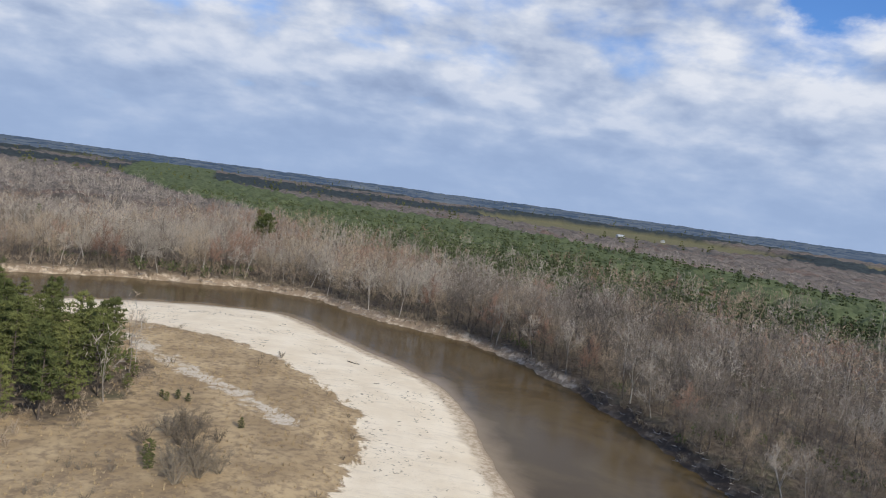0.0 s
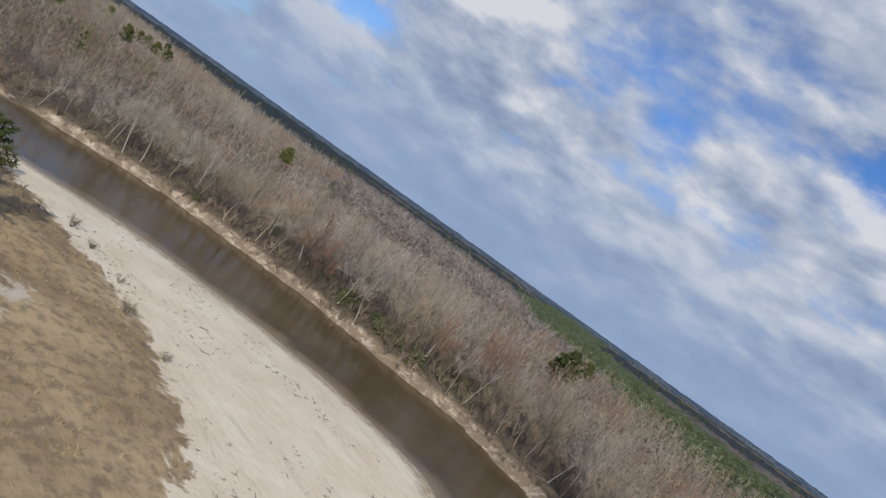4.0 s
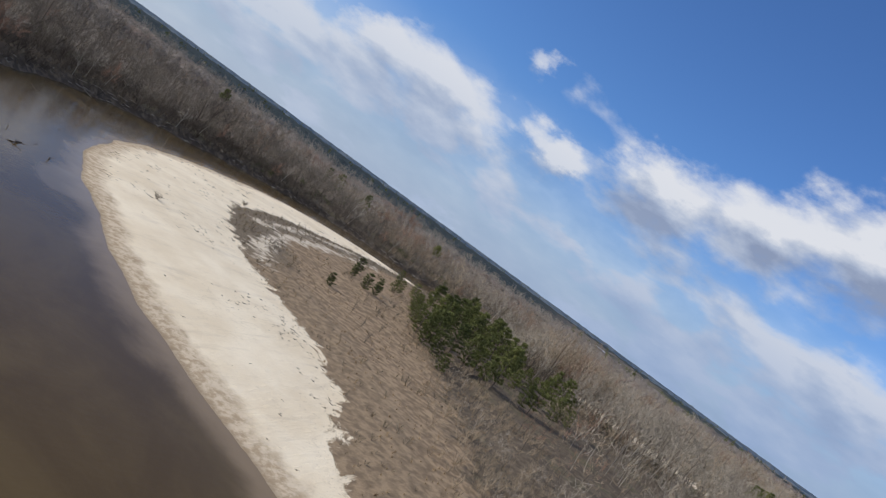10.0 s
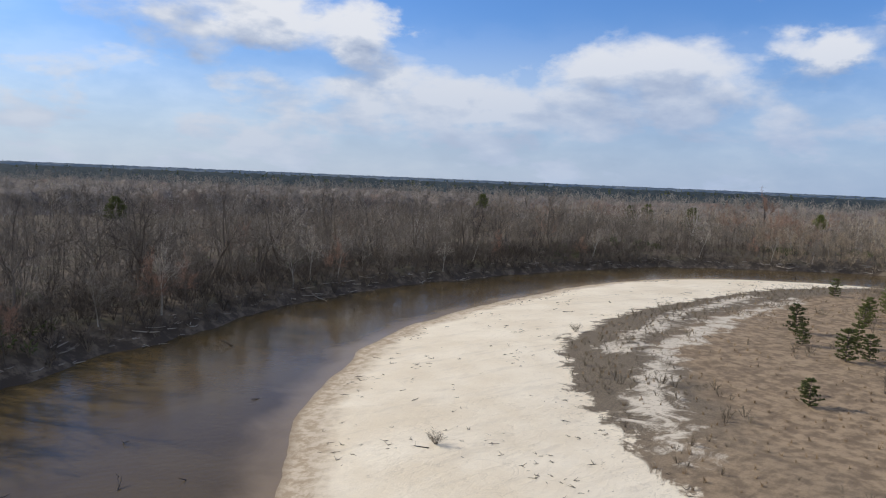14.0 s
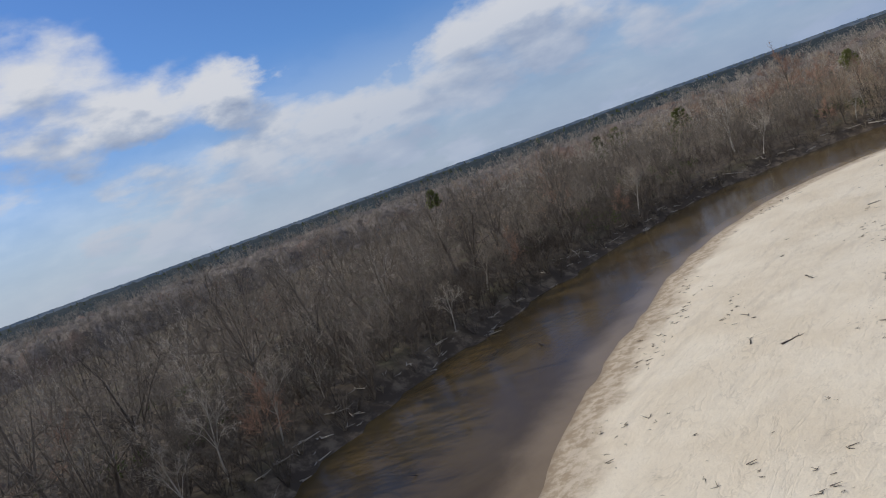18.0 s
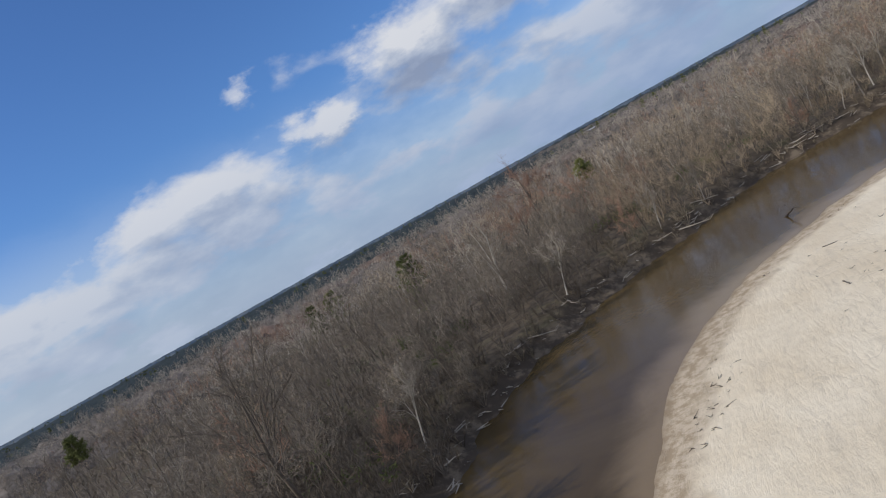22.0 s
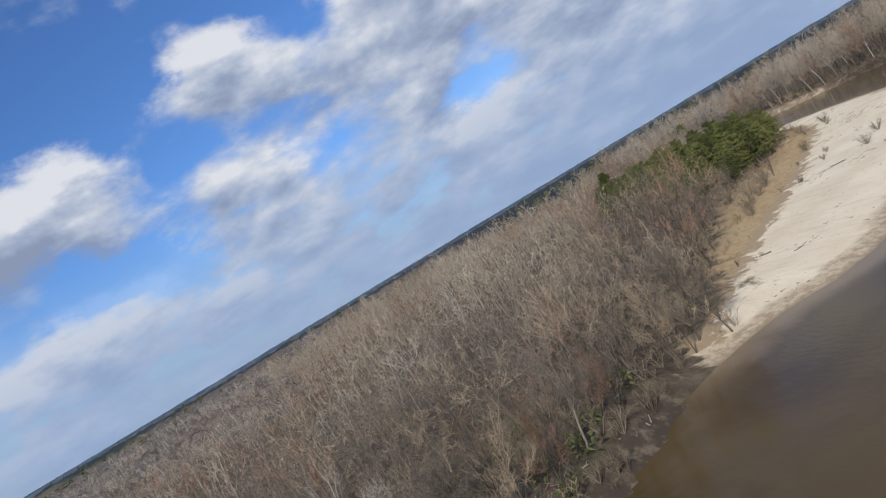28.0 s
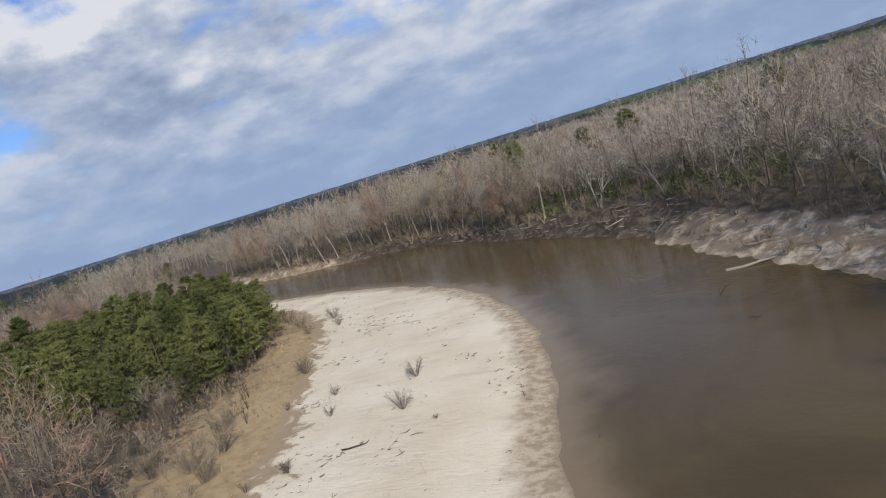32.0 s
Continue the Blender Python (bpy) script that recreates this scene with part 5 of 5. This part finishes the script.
    keep = (is_bar < 0.35) & (shore > -0.6) & (shore < 4.0 + 6 * raw_bank(p)) & (rng.random(len(p)) < 0.5 - 0.3 * raw_bank(p))
    rows = np.column_stack([p, np.maximum(z, 0) + 0.05, rng.uniform(0.7, 2.3, len(p)), rng.integers(0, 6, len(p))])[keep]
    scatter("bank_debris", sticks, rows, [MAT_DRIFT], "pale broken wood and roots along the cut bank", "debris")


build_undergrowth()


# ---- logs, snags and bushes ----
def build_wood_pieces():
    rng = np.random.default_rng(77)
    pale = [limb_mesh("fallen_log", log_limbs(rng, 9.0, 0.22, 5), [MAT_DRIFT]) for _ in range(4)]
    dark = [limb_mesh("snag", log_limbs(rng, 3.0, 0.15, 4), [MAT_DARKWOOD]) for _ in range(4)]
    # fallen along the cut banks
    p = jittered((-690, -10), (100, 420), 7.5, rng)
    shore, sand_in, is_bar, is_open, z = survey(p)
    keep = np.flatnonzero((is_bar < 0.3) & (shore > 0.3) & (shore < 5))
    for i in rng.permutation(keep)[:200]:
        ob = new("fallen_log", pale[rng.integers(0, 4)])
        s = rng.uniform(0.3, 0.7)
        ob.matrix_world = pose(p[i, 0], p[i, 1], max(z[i], 0) - 0.05, rng.normal(0, 8), rng.uniform(-4, 12), rng.uniform(0, 360)) @ Matrix.Diagonal((s, s, s, 1))
        tagged(ob, "bleached fallen log lying on the river bank", "log", "fallen logs on the banks")
    # aground in the shallows
    for x, y, s, turn in ((-257, 132, 1.1, 40), (-253, 134, 0.9, 160), (-262, 135, 0.8, 60), (-281, 106, 0.6, 20), (-260, 113, 0.5, 90), (-289, 74, 0.9, 10), (-245, 123, 0.8, 120), (-256, 127, 0.6, 250), (-263, 128, 0.35, 10),
                          (-378, 42, 0.7, 30), (-329, 51, 0.8, 70), (-513, 72, 1.3, 15), (-128, 344, 0.9, 80), (-576, 303, 0.6, 40), (-571, 290, 0.5, 200), (-340, 52, 0.4, 0), (-590, 260, 0.35, 80)):
        ob = new("snag", dark[rng.integers(0, 4)])
        ob.matrix_world = pose(x * PLAN, y * PLAN, -0.15, rng.normal(0, 20), rng.uniform(-30, -8), turn) @ Matrix.Diagonal((s, s, s, 1))
        tagged(ob, "dark branching snag stranded in shallow brown water", "snag", "snags in the river")
    # on the sand
    for x, y, s, turn in ((-288, 137, 0.5, 300), (-24, 236, 1.25, 330), (-37, 240, 0.6, 320), (-13, 214, 0.5, 20), (-93, 262, 0.5, 60), (-103, 268, 0.55, 70), (-298, 121, 0.35, 10), (-393, 79, 0.6, 40), (-370, 80, 0.5, 200), (-369, 84, 0.7, 150),
                          (-623, 264, 0.9, 20), (-600, 206, 0.5, 60), (-607, 209, 0.8, 200), (-483, 73, 0.5, 80), (-466, 72, 0.5, 10), (-430, 78, 0.6, 130)):
        gx, gy, gz = at(x, y)
        ob = new("driftwood", dark[rng.integers(0, 4)])
        ob.matrix_world = pose(gx, gy, gz - 0.02, 0, 0, turn) @ Matrix.Diagonal((s, s, s, 1))
        tagged(ob, "dark driftwood branch lying on pale sand", "driftwood", "driftwood on the sand")
    gx, gy, gz = at(-566, 319)
    ob = new("long_log", limb_mesh("long_log", log_limbs(rng, 9.0, 0.26, 1, False), [MAT_DRIFT]))
    ob.matrix_world = pose(gx - 7.0, gy - 2.0, -0.1, 0, -3, 10)
    tagged(ob, "long grey log reaching from the bank into the river", "log")
    # single bushes
    bushes = [limb_mesh("bare_bush", shrub(rng, 2.4, 22, 11, 0.85, 0.026), [MAT_BRUSH]) for _ in range(3)]
    for x, y, s in ((-622, 288, 1.1), (-619, 275, 1.15), (-636, 286, 0.7), (-632, 277, 0.65), (-629, 260, 0.8), (-612, 270, 0.3), (-133, 253, 1.1), (-99, 249, 1.0), (-112, 254, 0.7), (-86, 250, 0.7), (-125, 254, 0.8), (-52, 150, 2.2), (-48, 146, 1.9), (-55, 144, 1.8),
                    (-46, 155, 1.5), (-41, 150, 1.3), (-50, 154, 2.4), (-47, 150, 2.6), (-44, 141, 2.5), (-41, 136, 2.4), (-39, 131, 2.5), (-36, 134, 2.0), (-45, 134, 2.2), (-42, 127, 2.4), (-170, 247, 1.9), (-165, 249, 1.6), (-175, 243, 2.0), (-161, 247, 1.5), (-178, 238, 1.8), (-155, 246, 1.2), (-680, 279, 2.0), (-690, 275, 2.2), (-672, 272, 1.8), (-664, 266, 2.0), (-653, 262, 2.2), (-646, 262, 2.0), (-700, 282, 2.2), (-680, 268, 2.1), (-715, 288, 2.4), (-690, 354, 1.6), (-682, 346, 1.5), (-674, 338, 1.5), (-668, 332, 1.2), (-352, 103, 0.8), (-350, 118, 0.9), (-645, 268, 1.8), (-641, 259, 1.6), (-651, 276, 1.7), (-650, 300, 1.4), (-668, 345, 1.3), (-662, 336, 1.1), (-636, 247, 1.5), (-631, 240, 1.4), (-45, 228, 0.9), (-289.5, 136.5, 0.8)):
        gx, gy, gz = at(x, y)
        ob = new("bare_bush", bushes[rng.integers(0, 3)])
        ob.matrix_world = pose(gx, gy, gz, 0, 0, rng.uniform(0, 360)) @ Matrix.Diagonal((s, s, s, 1))
        tagged(ob, "leafless dark bush on the sand bar", "bush", "bushes on the bars")
    saplings = [limb_mesh("sapling", shrub(rng, 4.5, 3, 7, 0.18, 0.05), [MAT_BARK]) for _ in range(3)]
    for x, y, s in ((-358, 160, 1.1), (-352, 170, 0.7), (-345, 166, 0.6), (-366, 168, 0.9), (-335, 172, 0.8), (-330, 180, 0.9), (-372, 170, 0.9), (-340, 180, 0.8), (-656, 290, 1.3), (-652, 284, 1.2), (-662, 286, 1.2), (-664, 280, 1.0), (-648, 278, 1.1), (-318, 190, 0.9)):
        gx, gy, gz = at(x, y)
        ob = new("sapling", saplings[rng.integers(0, 3)])
        ob.matrix_world = pose(gx, gy, gz, 0, 0, rng.uniform(0, 360)) @ Matrix.Diagonal((s, s, s, 1))
        tagged(ob, "slender leafless sapling in the dry grass", "sapling", "saplings on the bars")


build_wood_pieces()


# ---- far houses in the clearings ----
def box_arrays(x0, x1, y0, y1, z0, z1):
    v = np.array([(x, y, z) for z in (z0, z1) for y in (y0, y1) for x in (x0, x1)], float)
    f = np.array([(0, 2, 3, 1), (4, 5, 7, 6), (0, 1, 5, 4), (2, 6, 7, 3), (0, 4, 6, 2), (1, 3, 7, 5)])
    return v, f


def build_houses():
    white, nt, bsdf = material("white_siding", 0.6)
    k = Kit(nt)
    k.link(k.mix(k.noise(k.place(), 0.8, 4.0), (0.50, 0.50, 0.48), (0.62, 0.61, 0.59)), bsdf.inputs["Base Color"])
    tin, nt, bsdf = material("tin_roof", 0.35, 0.6)
    k = Kit(nt)
    k.link(k.mix(k.noise(k.place(), 1.5, 4.0), (0.42, 0.43, 0.45), (0.60, 0.61, 0.63)), bsdf.inputs["Base Color"])
    dark, nt, bsdf = material("window_glass", 0.1)
    bsdf.inputs["Base Color"].default_value = (0.03, 0.035, 0.04, 1)
    for x, y, size, turn in ((-1490, 870, 1.0, 30), (-1540, -40, 1.1, 5), (-1545, -90, 1.3, 95), (360, 1400, 0.9, 20), (455, 1430, 0.8, 70)):
        z = float(survey(np.array([[x, y]], float))[4][0])
        top = new("house")
        top.matrix_world = pose(x, y, z, 0, 0, turn) @ Matrix.Diagonal((size, size, size, 1))
        v, f = box_arrays(-8, 8, -5, 5, 0, 4.2)
        part("wall", mesh_from("wall", v, f, white), top)
        rv = np.array([(-8.6, -5.6, 4.2), (8.6, -5.6, 4.2), (8.6, 5.6, 4.2), (-8.6, 5.6, 4.2), (-8.6, 0, 7.4), (8.6, 0, 7.4)], float)
        rf = np.array([(0, 1, 5), (0, 5, 4), (2, 3, 4), (2, 4, 5), (0, 4, 3), (1, 2, 5), (0, 3, 2), (0, 2, 1)])
        part("roof", mesh_from("roof", rv, rf, tin), top, "grey metal gable roof")
        for wx in (-5, 0, 5):
            for wy in (-5.03, 5.03):
                v, f = box_arrays(wx - 0.6, wx + 0.6, wy - 0.04, wy + 0.04, 1.2, 2.7)
                part("window", mesh_from("window", v, f, dark), top)
        tagged(top, "white farmhouse with a metal roof in a far clearing", "house", "far houses")


build_houses()
